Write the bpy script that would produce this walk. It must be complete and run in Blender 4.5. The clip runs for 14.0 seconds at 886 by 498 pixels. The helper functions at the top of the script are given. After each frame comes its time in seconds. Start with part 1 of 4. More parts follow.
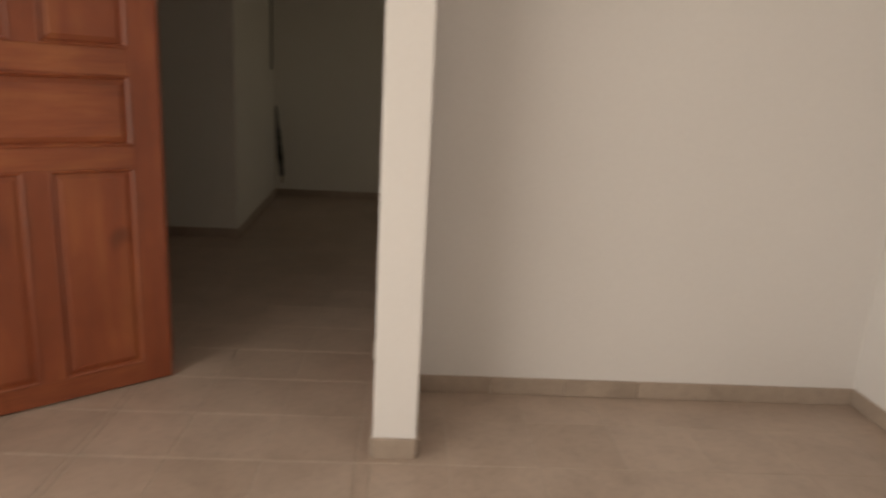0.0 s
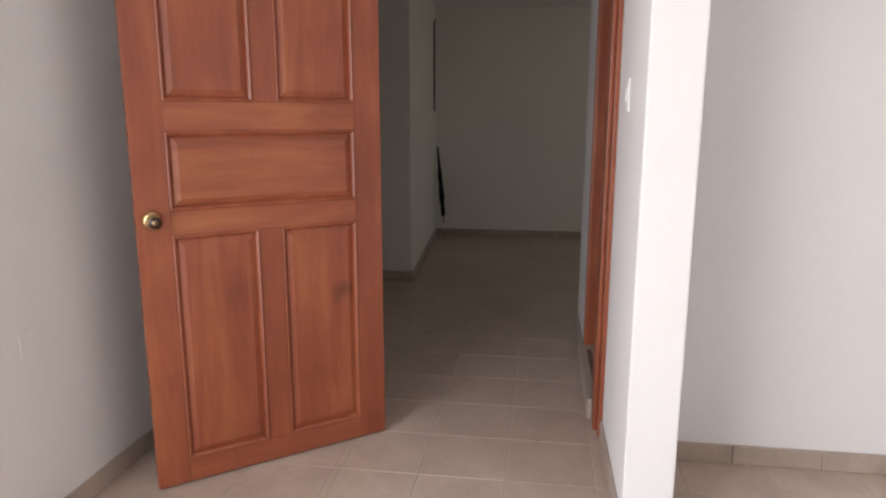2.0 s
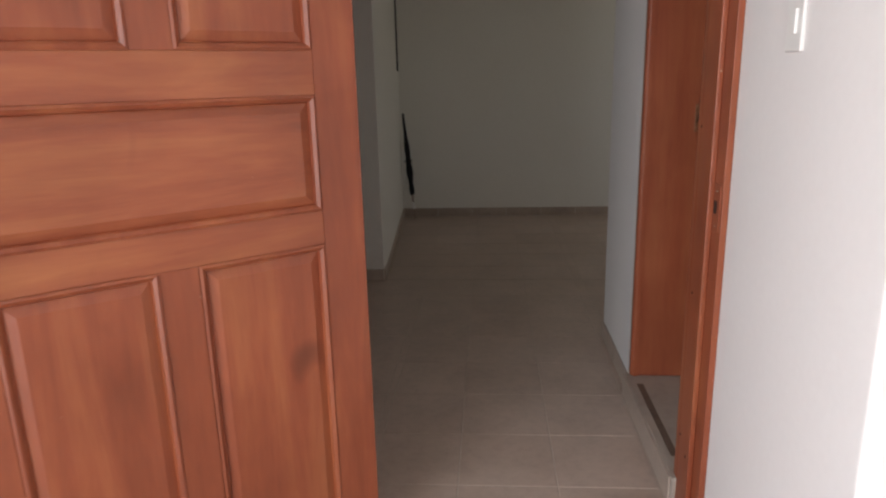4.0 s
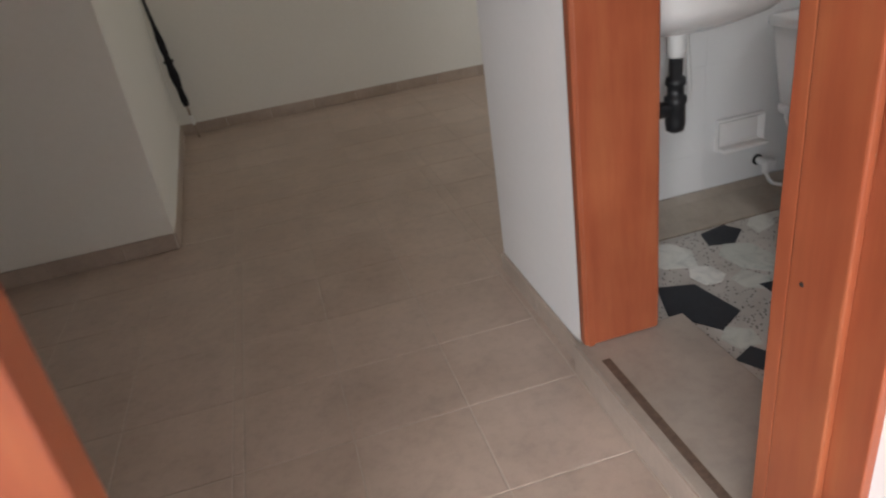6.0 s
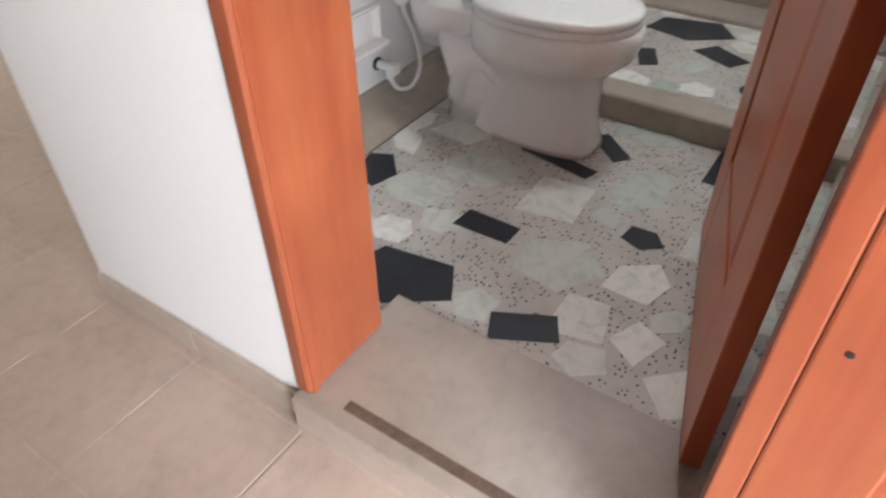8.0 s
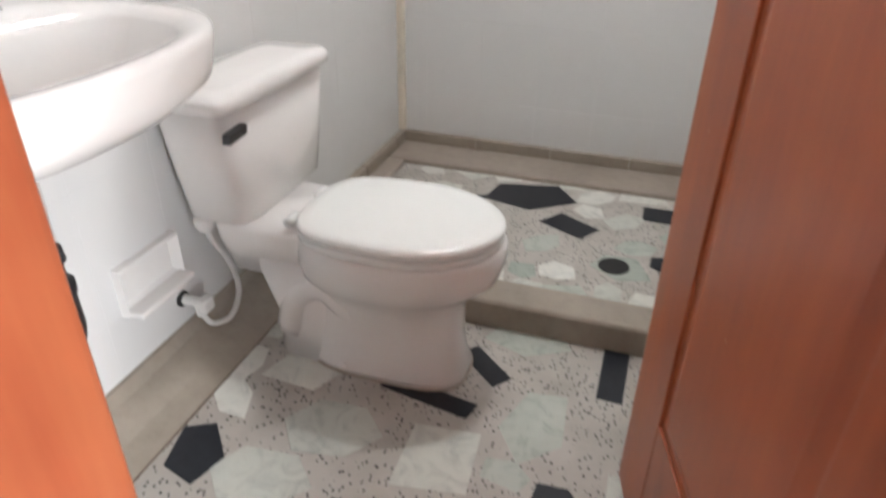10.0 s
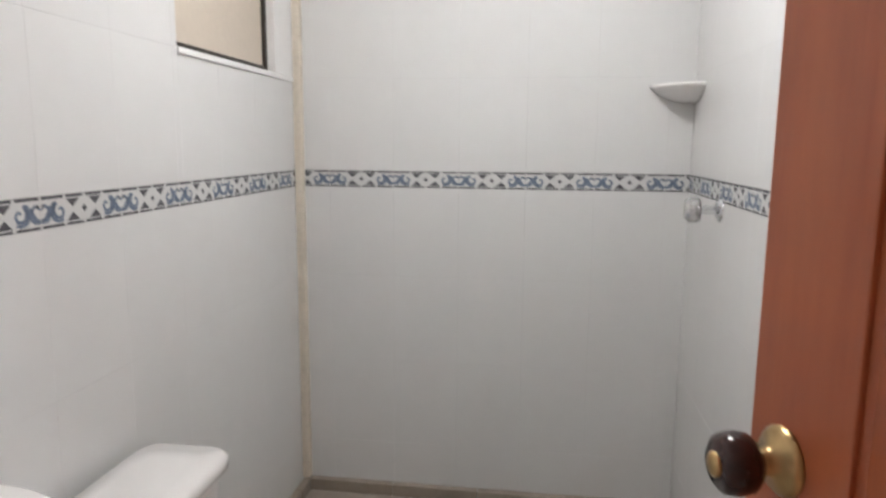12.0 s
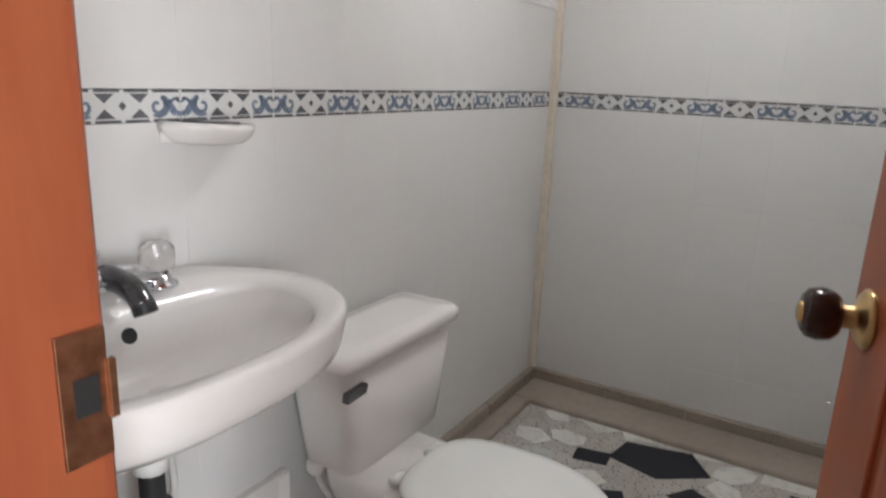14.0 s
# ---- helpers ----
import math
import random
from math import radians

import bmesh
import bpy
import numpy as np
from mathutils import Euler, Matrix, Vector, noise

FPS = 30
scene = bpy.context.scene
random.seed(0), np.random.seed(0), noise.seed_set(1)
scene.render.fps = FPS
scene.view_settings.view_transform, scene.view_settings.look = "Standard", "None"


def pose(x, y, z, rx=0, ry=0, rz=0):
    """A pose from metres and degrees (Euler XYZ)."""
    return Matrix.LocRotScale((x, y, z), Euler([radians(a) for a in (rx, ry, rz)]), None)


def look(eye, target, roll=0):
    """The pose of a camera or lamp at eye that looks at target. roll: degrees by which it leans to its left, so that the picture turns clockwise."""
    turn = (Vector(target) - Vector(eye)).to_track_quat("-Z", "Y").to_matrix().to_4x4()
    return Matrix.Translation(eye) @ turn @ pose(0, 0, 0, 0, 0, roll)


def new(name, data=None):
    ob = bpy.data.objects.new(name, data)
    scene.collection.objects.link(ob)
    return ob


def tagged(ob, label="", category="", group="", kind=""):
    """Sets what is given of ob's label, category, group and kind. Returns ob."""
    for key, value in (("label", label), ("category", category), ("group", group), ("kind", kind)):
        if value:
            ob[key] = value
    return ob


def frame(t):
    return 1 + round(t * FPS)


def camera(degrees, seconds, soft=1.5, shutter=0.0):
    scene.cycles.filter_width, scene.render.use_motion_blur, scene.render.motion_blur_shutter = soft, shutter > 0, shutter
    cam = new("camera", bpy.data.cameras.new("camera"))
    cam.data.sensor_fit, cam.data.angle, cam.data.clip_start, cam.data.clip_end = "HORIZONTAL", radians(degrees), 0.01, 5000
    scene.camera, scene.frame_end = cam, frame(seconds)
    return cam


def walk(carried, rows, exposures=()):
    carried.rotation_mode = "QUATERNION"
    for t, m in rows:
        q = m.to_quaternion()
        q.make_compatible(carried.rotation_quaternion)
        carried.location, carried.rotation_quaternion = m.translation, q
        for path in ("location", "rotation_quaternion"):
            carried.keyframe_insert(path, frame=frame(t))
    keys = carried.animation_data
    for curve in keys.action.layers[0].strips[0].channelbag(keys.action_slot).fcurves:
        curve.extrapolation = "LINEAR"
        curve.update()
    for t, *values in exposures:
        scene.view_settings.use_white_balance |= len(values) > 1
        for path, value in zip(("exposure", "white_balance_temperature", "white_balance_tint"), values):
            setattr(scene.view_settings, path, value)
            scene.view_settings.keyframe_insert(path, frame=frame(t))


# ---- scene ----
cam = camera(66.5, 14.0, soft=2.2, shutter=0.4)
PATH = [
    (0, (0.109, -2.226, 1.345), (0.205, -0.286, 0.866), 3.1),
    (0.5, (0.077, -2.32, 1.335), (-0.274, -0.428, 0.791), 1.6),
    (1, (0.013, -2.256, 1.346), (-0.512, -0.392, 0.844), -0.3),
    (1.5, (-0.154, -2.174, 1.381), (-0.494, -0.243, 0.985), 0.4),
    (2, (-0.296, -2.055, 1.371), (-0.574, -0.115, 0.974), 0.1),
    (4.5, (-0.68, -0.713, 1.338), (-0.689, 1.207, 0.779), -2.5),
    (5, (-0.751, -0.4, 1.332), (-0.442, 1.476, 0.712), -0.3),
    (5.5, (-0.792, -0.156, 1.345), (-0.377, 1.67, 0.642), -1.9),
    (6, (-0.696, 0.146, 1.286), (-0.342, 1.893, 0.378), -8.9),
    (6.5, (-0.618, 0.286, 1.277), (-0.05, 1.945, 0.315), -7.6),
    (7, (-0.606, 0.501, 1.162), (0.175, 1.893, -0.044), -6.1),
    (9.5, (-0.291, 1.205, 1.235), (1.327, 1.541, 0.108), 2.7),
    (10, (-0.134, 1.2, 1.231), (1.508, 1.721, 0.215), 0.8),
    (10.5, (-0.04, 1.156, 1.282), (1.68, 1.837, 0.519), -2.5),
    (11, (0.058, 1.246, 1.334), (1.892, 1.794, 0.754), -0.8),
    (11.5, (0.157, 1.378, 1.412), (2.096, 1.615, 0.983), -0.2),
    (12, (0.165, 1.38, 1.454), (2.122, 1.658, 1.146), 0.4),
    (12.5, (0.154, 1.327, 1.478), (2.051, 1.928, 1.283), -1.0),
    (13, (0.08, 1.297, 1.473), (1.861, 2.192, 1.301), -1.1),
    (13.5, (-0.048, 1.222, 1.45), (1.65, 2.216, 1.09), 2.4),
    (14, (-0.067, 1.17, 1.398), (1.595, 2.165, 0.902), 2.4),
]
walk(cam, [(t, look(eye, target, roll)) for t, eye, target, roll in PATH],
     exposures=[(0, -0.95, 8300, 12), (0.25, -0.5, 7300, 12), (0.5, -0.15, 6700, 12), (1.0, -0.12, 6500, 12), (2.2, -0.1, 6500, 12), (4.5, 0.15, 6500, 11), (5.0, 0.3, 6500, 10),
                (5.5, 0.9, 6500, 10), (6.0, 1.1, 6500, 10), (6.5, 1.6, 6500, 10), (7.0, 1.85, 6200, 9), (9.3, 2.6, 6500, 10), (10.0, 2.5, 6500, 10), (10.5, 2.3, 6500, 10),
                (12, 2.1, 6500, 10), (12.6, 1.8, 6600, 11), (13.2, 1.65, 6700, 12), (14, 1.7, 6500, 10)])

# ---------------------------------------------------------------- world and light
world = bpy.data.worlds.new("sky_world")
scene.world = world
world.use_nodes = True
wn = world.node_tree
sky = wn.nodes.new("ShaderNodeTexSky")
sky.sky_type, sky.sun_disc = "NISHITA", False
sky.sun_elevation, sky.sun_rotation = radians(58), radians(180)
wn.nodes["Background"].inputs["Strength"].default_value = 0.12
wn.links.new(sky.outputs[0], wn.nodes["Background"].inputs["Color"])


def sun_lamp():
    d = bpy.data.lights.new("sun", "SUN")
    d.energy, d.angle, d.color = 3.0, radians(0.5), (1, 0.95, 0.88)
    ob = new("sun", d)
    ob.matrix_basis = pose(0, 0, 8, 32, 0, 0)


def window_lamp(name, m, w, h, watts, color):
    d = bpy.data.lights.new(name, "AREA")
    d.shape, d.size, d.size_y, d.energy, d.color = "RECTANGLE", w, h, watts, color
    ob = new(name, d)
    ob.matrix_basis = m
    return ob


sun_lamp()
window_lamp("balcony_daylight", look((-1.95, -2.55, 1.2), (0, -2.45, 1.0)), 2.7, 2.0, 140, (0.94, 0.97, 1.0))
# Area lamp for an assumed, unseen window, added to light the far hall.
window_lamp("assumed_window_light", look((2.65, 4.2, 1.6), (0, 4.2, 0.9)), 1.2, 1.1, 7, (1.0, 0.94, 0.80))

# ---------------------------------------------------------------- materials
def nodes_of(name, rough=0.5, metal=0.0, spec=0.5):
    m = bpy.data.materials.new(name)
    m.use_nodes = True
    t = m.node_tree
    b = t.nodes["Principled BSDF"]
    b.inputs["Roughness"].default_value = rough
    b.inputs["Metallic"].default_value = metal
    b.inputs["Specular IOR Level"].default_value = spec
    return m, t, b


def coords(t, scale=(1, 1, 1), local=False):
    n = t.nodes.new("ShaderNodeMapping")
    n.inputs["Scale"].default_value = scale
    if local:
        src = t.nodes.new("ShaderNodeTexCoord").outputs["Object"]
    else:
        src = t.nodes.new("ShaderNodeNewGeometry").outputs["Position"]
    t.links.new(src, n.inputs["Vector"])
    return n.outputs[0]


def noise_tex(t, vec, scale, detail=4, rough=0.55, distort=0.0):
    n = t.nodes.new("ShaderNodeTexNoise")
    n.inputs["Scale"].default_value = scale
    n.inputs["Detail"].default_value = detail
    n.inputs["Roughness"].default_value = rough
    n.inputs["Distortion"].default_value = distort
    t.links.new(vec, n.inputs["Vector"])
    return n.outputs["Fac"]


def ramp(t, fac, stops):
    n = t.nodes.new("ShaderNodeValToRGB")
    el = n.color_ramp.elements
    while len(el) < len(stops):
        el.new(0.5)
    for e, (p, c) in zip(el, stops):
        e.position, e.color = p, (*c, 1)
    t.links.new(fac, n.inputs["Fac"])
    return n.outputs["Color"]


def mix(t, a, b, fac, mode="MIX"):
    n = t.nodes.new("ShaderNodeMix")
    n.data_type, n.blend_type = "RGBA", mode
    for v, key in ((fac, 0), (a, 6), (b, 7)):
        if hasattr(v, "is_linked"):
            t.links.new(v, n.inputs[key])
        elif key == 0:
            n.inputs[0].default_value = v
        else:
            n.inputs[key].default_value = (*v, 1)
    return n.outputs[2]


def bump(t, b, height, strength=0.2, dist=0.002):
    n = t.nodes.new("ShaderNodeBump")
    n.inputs["Strength"].default_value, n.inputs["Distance"].default_value = strength, dist
    t.links.new(height, n.inputs["Height"])
    t.links.new(n.outputs[0], b.inputs["Normal"])


def rough_by(t, b, fac, lo, hi):
    n = t.nodes.new("ShaderNodeMapRange")
    n.inputs[3].default_value, n.inputs[4].default_value = lo, hi
    t.links.new(fac, n.inputs[0])
    t.links.new(n.outputs[0], b.inputs["Roughness"])


def shade(v, k):
    return tuple(min(1, c * k) for c in v)


def mottled(name, base, rough=0.5, spec=0.5, metal=0.0, amount=0.12, big=3.0, fine=60.0, relief=0.1, per_piece=0.0, local=False):
    m, t, b = nodes_of(name, rough, metal, spec)
    v = coords(t, local=local)
    a = noise_tex(t, v, big, 5)
    f = noise_tex(t, v, fine, 3)
    col = ramp(t, a, [(0.3, shade(base, 1 - amount)), (0.7, shade(base, 1 + amount))])
    col = mix(t, col, ramp(t, f, [(0.3, shade(base, 1 - amount)), (0.7, shade(base, 1 + amount))]), 0.4)
    if per_piece:
        r = t.nodes.new("ShaderNodeObjectInfo").outputs["Random"]
        col = mix(t, col, ramp(t, r, [(0, (1 - per_piece,) * 3), (1, (1, 1, 1))]), 1.0, "MULTIPLY")
    t.links.new(col, b.inputs["Base Color"])
    bump(t, b, f, relief, 0.001)
    rough_by(t, b, a, max(0.02, rough - 0.07), min(1, rough + 0.07))
    return m


def wood(name, dark, mid, light, rough=0.35, horizontal=False):
    """Varnished timber, grain along local z (or along local x)."""
    m, t, b = nodes_of(name, rough, 0, 0.5)
    sc = (0.9, 8, 8) if horizontal else (8, 8, 0.9)
    v = coords(t, sc, local=True)
    g = noise_tex(t, v, 1.6, 6, 0.6, 0.6)
    g2 = noise_tex(t, coords(t, tuple(4 * s for s in sc), local=True), 2.0, 3)
    blot = noise_tex(t, coords(t), 3.5, 3)
    col = ramp(t, g, [(0.28, dark), (0.5, mid), (0.75, light)])
    col = mix(t, col, ramp(t, g2, [(0.35, dark), (0.65, light)]), 0.15)
    col = mix(t, col, ramp(t, blot, [(0.3, (0.72, 0.68, 0.66)), (0.65, (1, 1, 1))]), 0.7, "MULTIPLY")
    fleck = noise_tex(t, coords(t), 55, 2)
    col = mix(t, col, (0.62, 0.42, 0.30), ramp(t, fleck, [(0.79, (0, 0, 0)), (0.82, (0.6, 0.8, 0.8))]))
    knot = noise_tex(t, coords(t, (7, 7, 2.2)), 1.0, 2, 0.5, 0.8)
    col = mix(t, col, shade(dark, 0.55), ramp(t, knot, [(0.68, (0, 0, 0)), (0.80, (0.75, 0.75, 0.75))]))
    t.links.new(col, b.inputs["Base Color"])
    bump(t, b, g2, 0.12, 0.001)
    rough_by(t, b, g, rough - 0.08, rough + 0.12)
    return m


def terrazzo(name):
    m, t, b = nodes_of(name, 0.38, 0, 0.45)
    v = coords(t)
    vo = t.nodes.new("ShaderNodeTexVoronoi")
    vo.inputs["Scale"].default_value = 84
    t.links.new(v, vo.inputs["Vector"])
    chips = ramp(t, vo.outputs["Distance"], [(0.0, (0, 0, 0)), (0.26, (0, 0, 0)), (0.33, (1, 1, 1))])
    pick = ramp(t, vo.outputs["Color"], [(0.46, (1, 1, 1)), (0.48, (0, 0, 0))])
    a = noise_tex(t, v, 9, 4)
    base = ramp(t, a, [(0.3, (0.40, 0.37, 0.33)), (0.7, (0.50, 0.47, 0.43))])
    spots = mix(t, (0.05, 0.045, 0.04), base, chips)
    t.links.new(mix(t, spots, base, pick), b.inputs["Base Color"])
    bump(t, b, noise_tex(t, v, 120), 0.06, 0.001)
    return m


def marble(name, base, vein, rough=0.22):
    m, t, b = nodes_of(name, rough, 0, 0.5)
    v = coords(t)
    a = noise_tex(t, v, 14, 6, 0.65, 1.5)
    col = ramp(t, a, [(0.32, vein), (0.5, base), (0.7, shade(base, 1.06))])
    r = t.nodes.new("ShaderNodeObjectInfo").outputs["Random"]
    col = mix(t, col, ramp(t, r, [(0, (0.72, 0.76, 0.74)), (0.4, (0.9, 0.92, 0.9)), (1, (1, 1, 1))]), 1.0, "MULTIPLY")
    t.links.new(col, b.inputs["Base Color"])
    return m


def stone_tile(name, base, rough=0.3):
    """Beige ceramic with soft cloudy blotches, each piece a little different."""
    m, t, b = nodes_of(name, rough, 0, 0.45)
    v = coords(t)
    a = noise_tex(t, v, 5, 6, 0.6, 0.4)
    f = noise_tex(t, v, 28, 5, 0.7)
    st = noise_tex(t, v, 1.3, 3)
    col = ramp(t, a, [(0.3, shade(base, 0.82)), (0.55, base), (0.75, shade(base, 1.1))])
    col = mix(t, col, ramp(t, f, [(0.32, shade(base, 0.7)), (0.55, shade(base, 1.05))]), 0.3)
    col = mix(t, col, ramp(t, st, [(0.35, (0.86, 0.84, 0.82)), (0.6, (1, 1, 1))]), 0.8, "MULTIPLY")
    r = t.nodes.new("ShaderNodeObjectInfo").outputs["Random"]
    col = mix(t, col, ramp(t, r, [(0, (0.93, 0.92, 0.91)), (1, (1, 1, 1))]), 1.0, "MULTIPLY")
    t.links.new(col, b.inputs["Base Color"])
    bump(t, b, f, 0.08, 0.001)
    rough_by(t, b, a, rough - 0.06, rough + 0.14)
    return m


WALL = mottled("white_wall_paint", (0.78, 0.755, 0.745), 0.75, 0.3, amount=0.025, big=1.2, fine=45, relief=0.25)
HALL = mottled("hall_wall_paint", (0.76, 0.74, 0.69), 0.7, 0.3, amount=0.03, big=1.0, fine=45, relief=0.25)
CEIL = mottled("ceiling_paint", (0.80, 0.79, 0.77), 0.85, 0.2, amount=0.02, big=1.0)
TILE = stone_tile("beige_floor_tile", (0.53, 0.42, 0.35), 0.3)
GROUT = mottled("pale_grout", (0.50, 0.435, 0.37), 0.9, 0.2, amount=0.2, big=8)
BASEB = stone_tile("beige_skirting_tile", (0.46, 0.375, 0.315), 0.32)
SILL = stone_tile("threshold_granite", (0.40, 0.345, 0.295), 0.35)
COVE = stone_tile("bathroom_skirting_stone", (0.37, 0.32, 0.265), 0.35)
GROOVE = mottled("brown_groove_filler", (0.13, 0.085, 0.06), 0.6, amount=0.3, big=30)
TERR = terrazzo("terrazzo_ground")
MWHITE = marble("pale_marble", (0.76, 0.75, 0.70), (0.60, 0.60, 0.57))
MGREEN = marble("greenish_marble", (0.55, 0.58, 0.53), (0.42, 0.45, 0.41))
MBLACK = mottled("black_marble", (0.016, 0.018, 0.024), 0.42, 0.3, amount=0.3, big=18, relief=0.03)
GLAZE = mottled("white_glazed_tile", (0.72, 0.715, 0.705), 0.16, 0.5, amount=0.02, big=2.0, fine=14, relief=0.04, per_piece=0.012)
GLAZEJ = mottled("white_tile_grout", (0.72, 0.715, 0.705), 0.8, 0.2, amount=0.06, big=8)
LWHITE = mottled("listello_white_glaze", (0.66, 0.66, 0.65), 0.2, amount=0.04, big=20)
LGREY = mottled("listello_grey_glaze", (0.12, 0.12, 0.13), 0.25, amount=0.25, big=60)
LBLUE = mottled("listello_blue_glaze", (0.17, 0.21, 0.28), 0.25, amount=0.35, big=70)
CREAM = mottled("cream_sealant", (0.70, 0.63, 0.53), 0.5, amount=0.12, big=9)
DOORV = wood("varnished_cedar", (0.215, 0.052, 0.024), (0.29, 0.072, 0.032), (0.38, 0.12, 0.048), 0.36)
DOORH = wood("varnished_cedar_rail", (0.215, 0.052, 0.024), (0.31, 0.082, 0.036), (0.43, 0.15, 0.058), 0.36, True)
REDW = wood("red_varnished_frame", (0.245, 0.055, 0.026), (0.325, 0.084, 0.037), (0.375, 0.118, 0.049), 0.33)
REDD = wood("orange_varnished_leaf", (0.36, 0.092, 0.038), (0.45, 0.125, 0.052), (0.52, 0.16, 0.065), 0.33)
BRASS = mottled("brass", (0.52, 0.36, 0.17), 0.3, metal=1.0, amount=0.15, big=40)
CHROME = mottled("chrome", (0.75, 0.76, 0.78), 0.12, metal=1.0, amount=0.05, big=30)
STEEL = mottled("worn_steel", (0.36, 0.29, 0.24), 0.45, metal=1.0, amount=0.3, big=60)
BRONZE = mottled("bronzed_strike_steel", (0.30, 0.15, 0.085), 0.4, metal=0.9, amount=0.3, big=60)
ACRYL = mottled("clear_grey_acrylic", (0.86, 0.85, 0.84), 0.08, 0.5, amount=0.03, big=30)
ACRYL.node_tree.nodes["Principled BSDF"].inputs["Transmission Weight"].default_value = 0.85
STEELD = mottled("dark_chrome", (0.16, 0.16, 0.17), 0.2, metal=1.0, amount=0.2, big=30)
KNOBW = mottled("dark_polished_wood", (0.035, 0.012, 0.010), 0.18, amount=0.35, big=40)
PORC = mottled("white_porcelain", (0.82, 0.80, 0.78), 0.10, 0.55, amount=0.015, big=4, relief=0.01)
SEATP = mottled("white_seat_plastic", (0.83, 0.84, 0.82), 0.22, amount=0.015, big=4, relief=0.01)
WPLAS = mottled("white_plastic", (0.78, 0.77, 0.75), 0.35, amount=0.03, big=20)
BPLAS = mottled("black_plastic", (0.02, 0.02, 0.022), 0.4, amount=0.3, big=30)
DARKH = mottled("dark_void", (0.012, 0.012, 0.012), 0.7, amount=0.2, big=30)
CLOTH = mottled("black_umbrella_cloth", (0.018, 0.017, 0.02), 0.85, 0.2, amount=0.3, big=25, relief=0.3)
WFRAME = mottled("dark_bronze_aluminium", (0.06, 0.05, 0.042), 0.4, metal=0.6, amount=0.2, big=30)
PANE = mottled("frosted_beige_pane", (0.60, 0.52, 0.43), 0.35, amount=0.05, big=3)
ALU = mottled("white_aluminium", (0.80, 0.79, 0.78), 0.35, amount=0.03, big=10)
BALC = stone_tile("balcony_floor", (0.50, 0.40, 0.29), 0.6)


# ---------------------------------------------------------------- mesh helpers
def obj(name, bm, mat, parent=None, smooth=False):
    me = bpy.data.meshes.new(name)
    bm.to_mesh(me)
    bm.free()
    me.materials.append(mat)
    if smooth:
        me.polygons.foreach_set("use_smooth", [True] * len(me.polygons))
    ob = new(name, me)
    if parent:
        ob.parent = parent
    return ob


def part(name, bm, mat, parent, label="", smooth=False):
    return tagged(obj(name, bm, mat, parent, smooth), label)


def empty(name, m, label, category, group=""):
    e = new(name)
    e.empty_display_size = 0.05
    e.matrix_basis = m
    return tagged(e, label, category, group)


def add_box(bm, lo, hi, bev=0.0, seg=2):
    r = bmesh.ops.create_cube(bm, size=1)
    vs = r["verts"]
    for v in vs:
        v.co = Vector([lo[i] + (v.co[i] + 0.5) * (hi[i] - lo[i]) for i in range(3)])
    if bev:
        es = list({e for v in vs for e in v.link_edges})
        bmesh.ops.bevel(bm, geom=es, offset=bev, segments=seg, affect="EDGES", profile=0.6)


def box(lo, hi, bev=0.0, seg=2):
    bm = bmesh.new()
    add_box(bm, lo, hi, bev, seg)
    return bm


def loft(rings, cap_lo=True, cap_hi=True, bm=None):
    bm = bm or bmesh.new()
    vr = [[bm.verts.new(p) for p in r] for r in rings]
    n = len(vr[0])
    for a, b in zip(vr, vr[1:]):
        for i in range(n):
            bm.faces.new((a[i], a[(i + 1) % n], b[(i + 1) % n], b[i]))
    if cap_lo:
        bm.faces.new(list(reversed(vr[0])))
    if cap_hi:
        bm.faces.new(vr[-1])
    bmesh.ops.recalc_face_normals(bm, faces=bm.faces)
    return bm


def oval(cx, cy, z, a, b, p=2.0, n=40, back=None):
    """A superellipse ring; with back, the half towards +y is squared off at that exponent."""
    out = []
    for i in range(n):
        w = 2 * math.pi * i / n
        c, s = math.cos(w), math.sin(w)
        q = back if back and s > 0 else p
        out.append((cx + a * math.copysign(abs(c) ** (2 / q), c), cy + b * math.copysign(abs(s) ** (2 / q), s), z))
    return out


def lathe(profile, n=24):
    """Turned about local z: (radius, height) pairs."""
    return loft([[(r * math.cos(2 * math.pi * i / n), r * math.sin(2 * math.pi * i / n), z) for i in range(n)] for r, z in profile])


def tube(points, r, n=10, smooth_steps=6):
    pts = [Vector(p) for p in points]
    path = []
    ext = [pts[0] * 2 - pts[1]] + pts + [pts[-1] * 2 - pts[-2]]
    for i in range(1, len(ext) - 2):
        p0, p1, p2, p3 = ext[i - 1:i + 3]
        for k in range(smooth_steps):
            u = k / smooth_steps
            path.append(0.5 * ((2 * p1) + (p2 - p0) * u + (2 * p0 - 5 * p1 + 4 * p2 - p3) * u * u + (3 * p1 - p0 - 3 * p2 + p3) * u ** 3))
    path.append(pts[-1])
    rings, up = [], Vector((0.13, 0.31, 0.94))
    for i, p in enumerate(path):
        d = (path[min(i + 1, len(path) - 1)] - path[max(i - 1, 0)]).normalized()
        x = d.cross(up).normalized()
        y = d.cross(x)
        up = x.cross(d)
        rr = r(i / (len(path) - 1)) if callable(r) else r
        rings.append([tuple(p + x * rr * math.cos(2 * math.pi * k / n) + y * rr * math.sin(2 * math.pi * k / n)) for k in range(n)])
    return loft(rings)


def prism(poly, z0, z1):
    return loft([[(x, y, z0) for x, y in poly], [(x, y, z1) for x, y in poly]])


def structure(name, bm, mat, label, category="wall"):
    return tagged(obj(name, bm, mat), label, category, kind="structure")


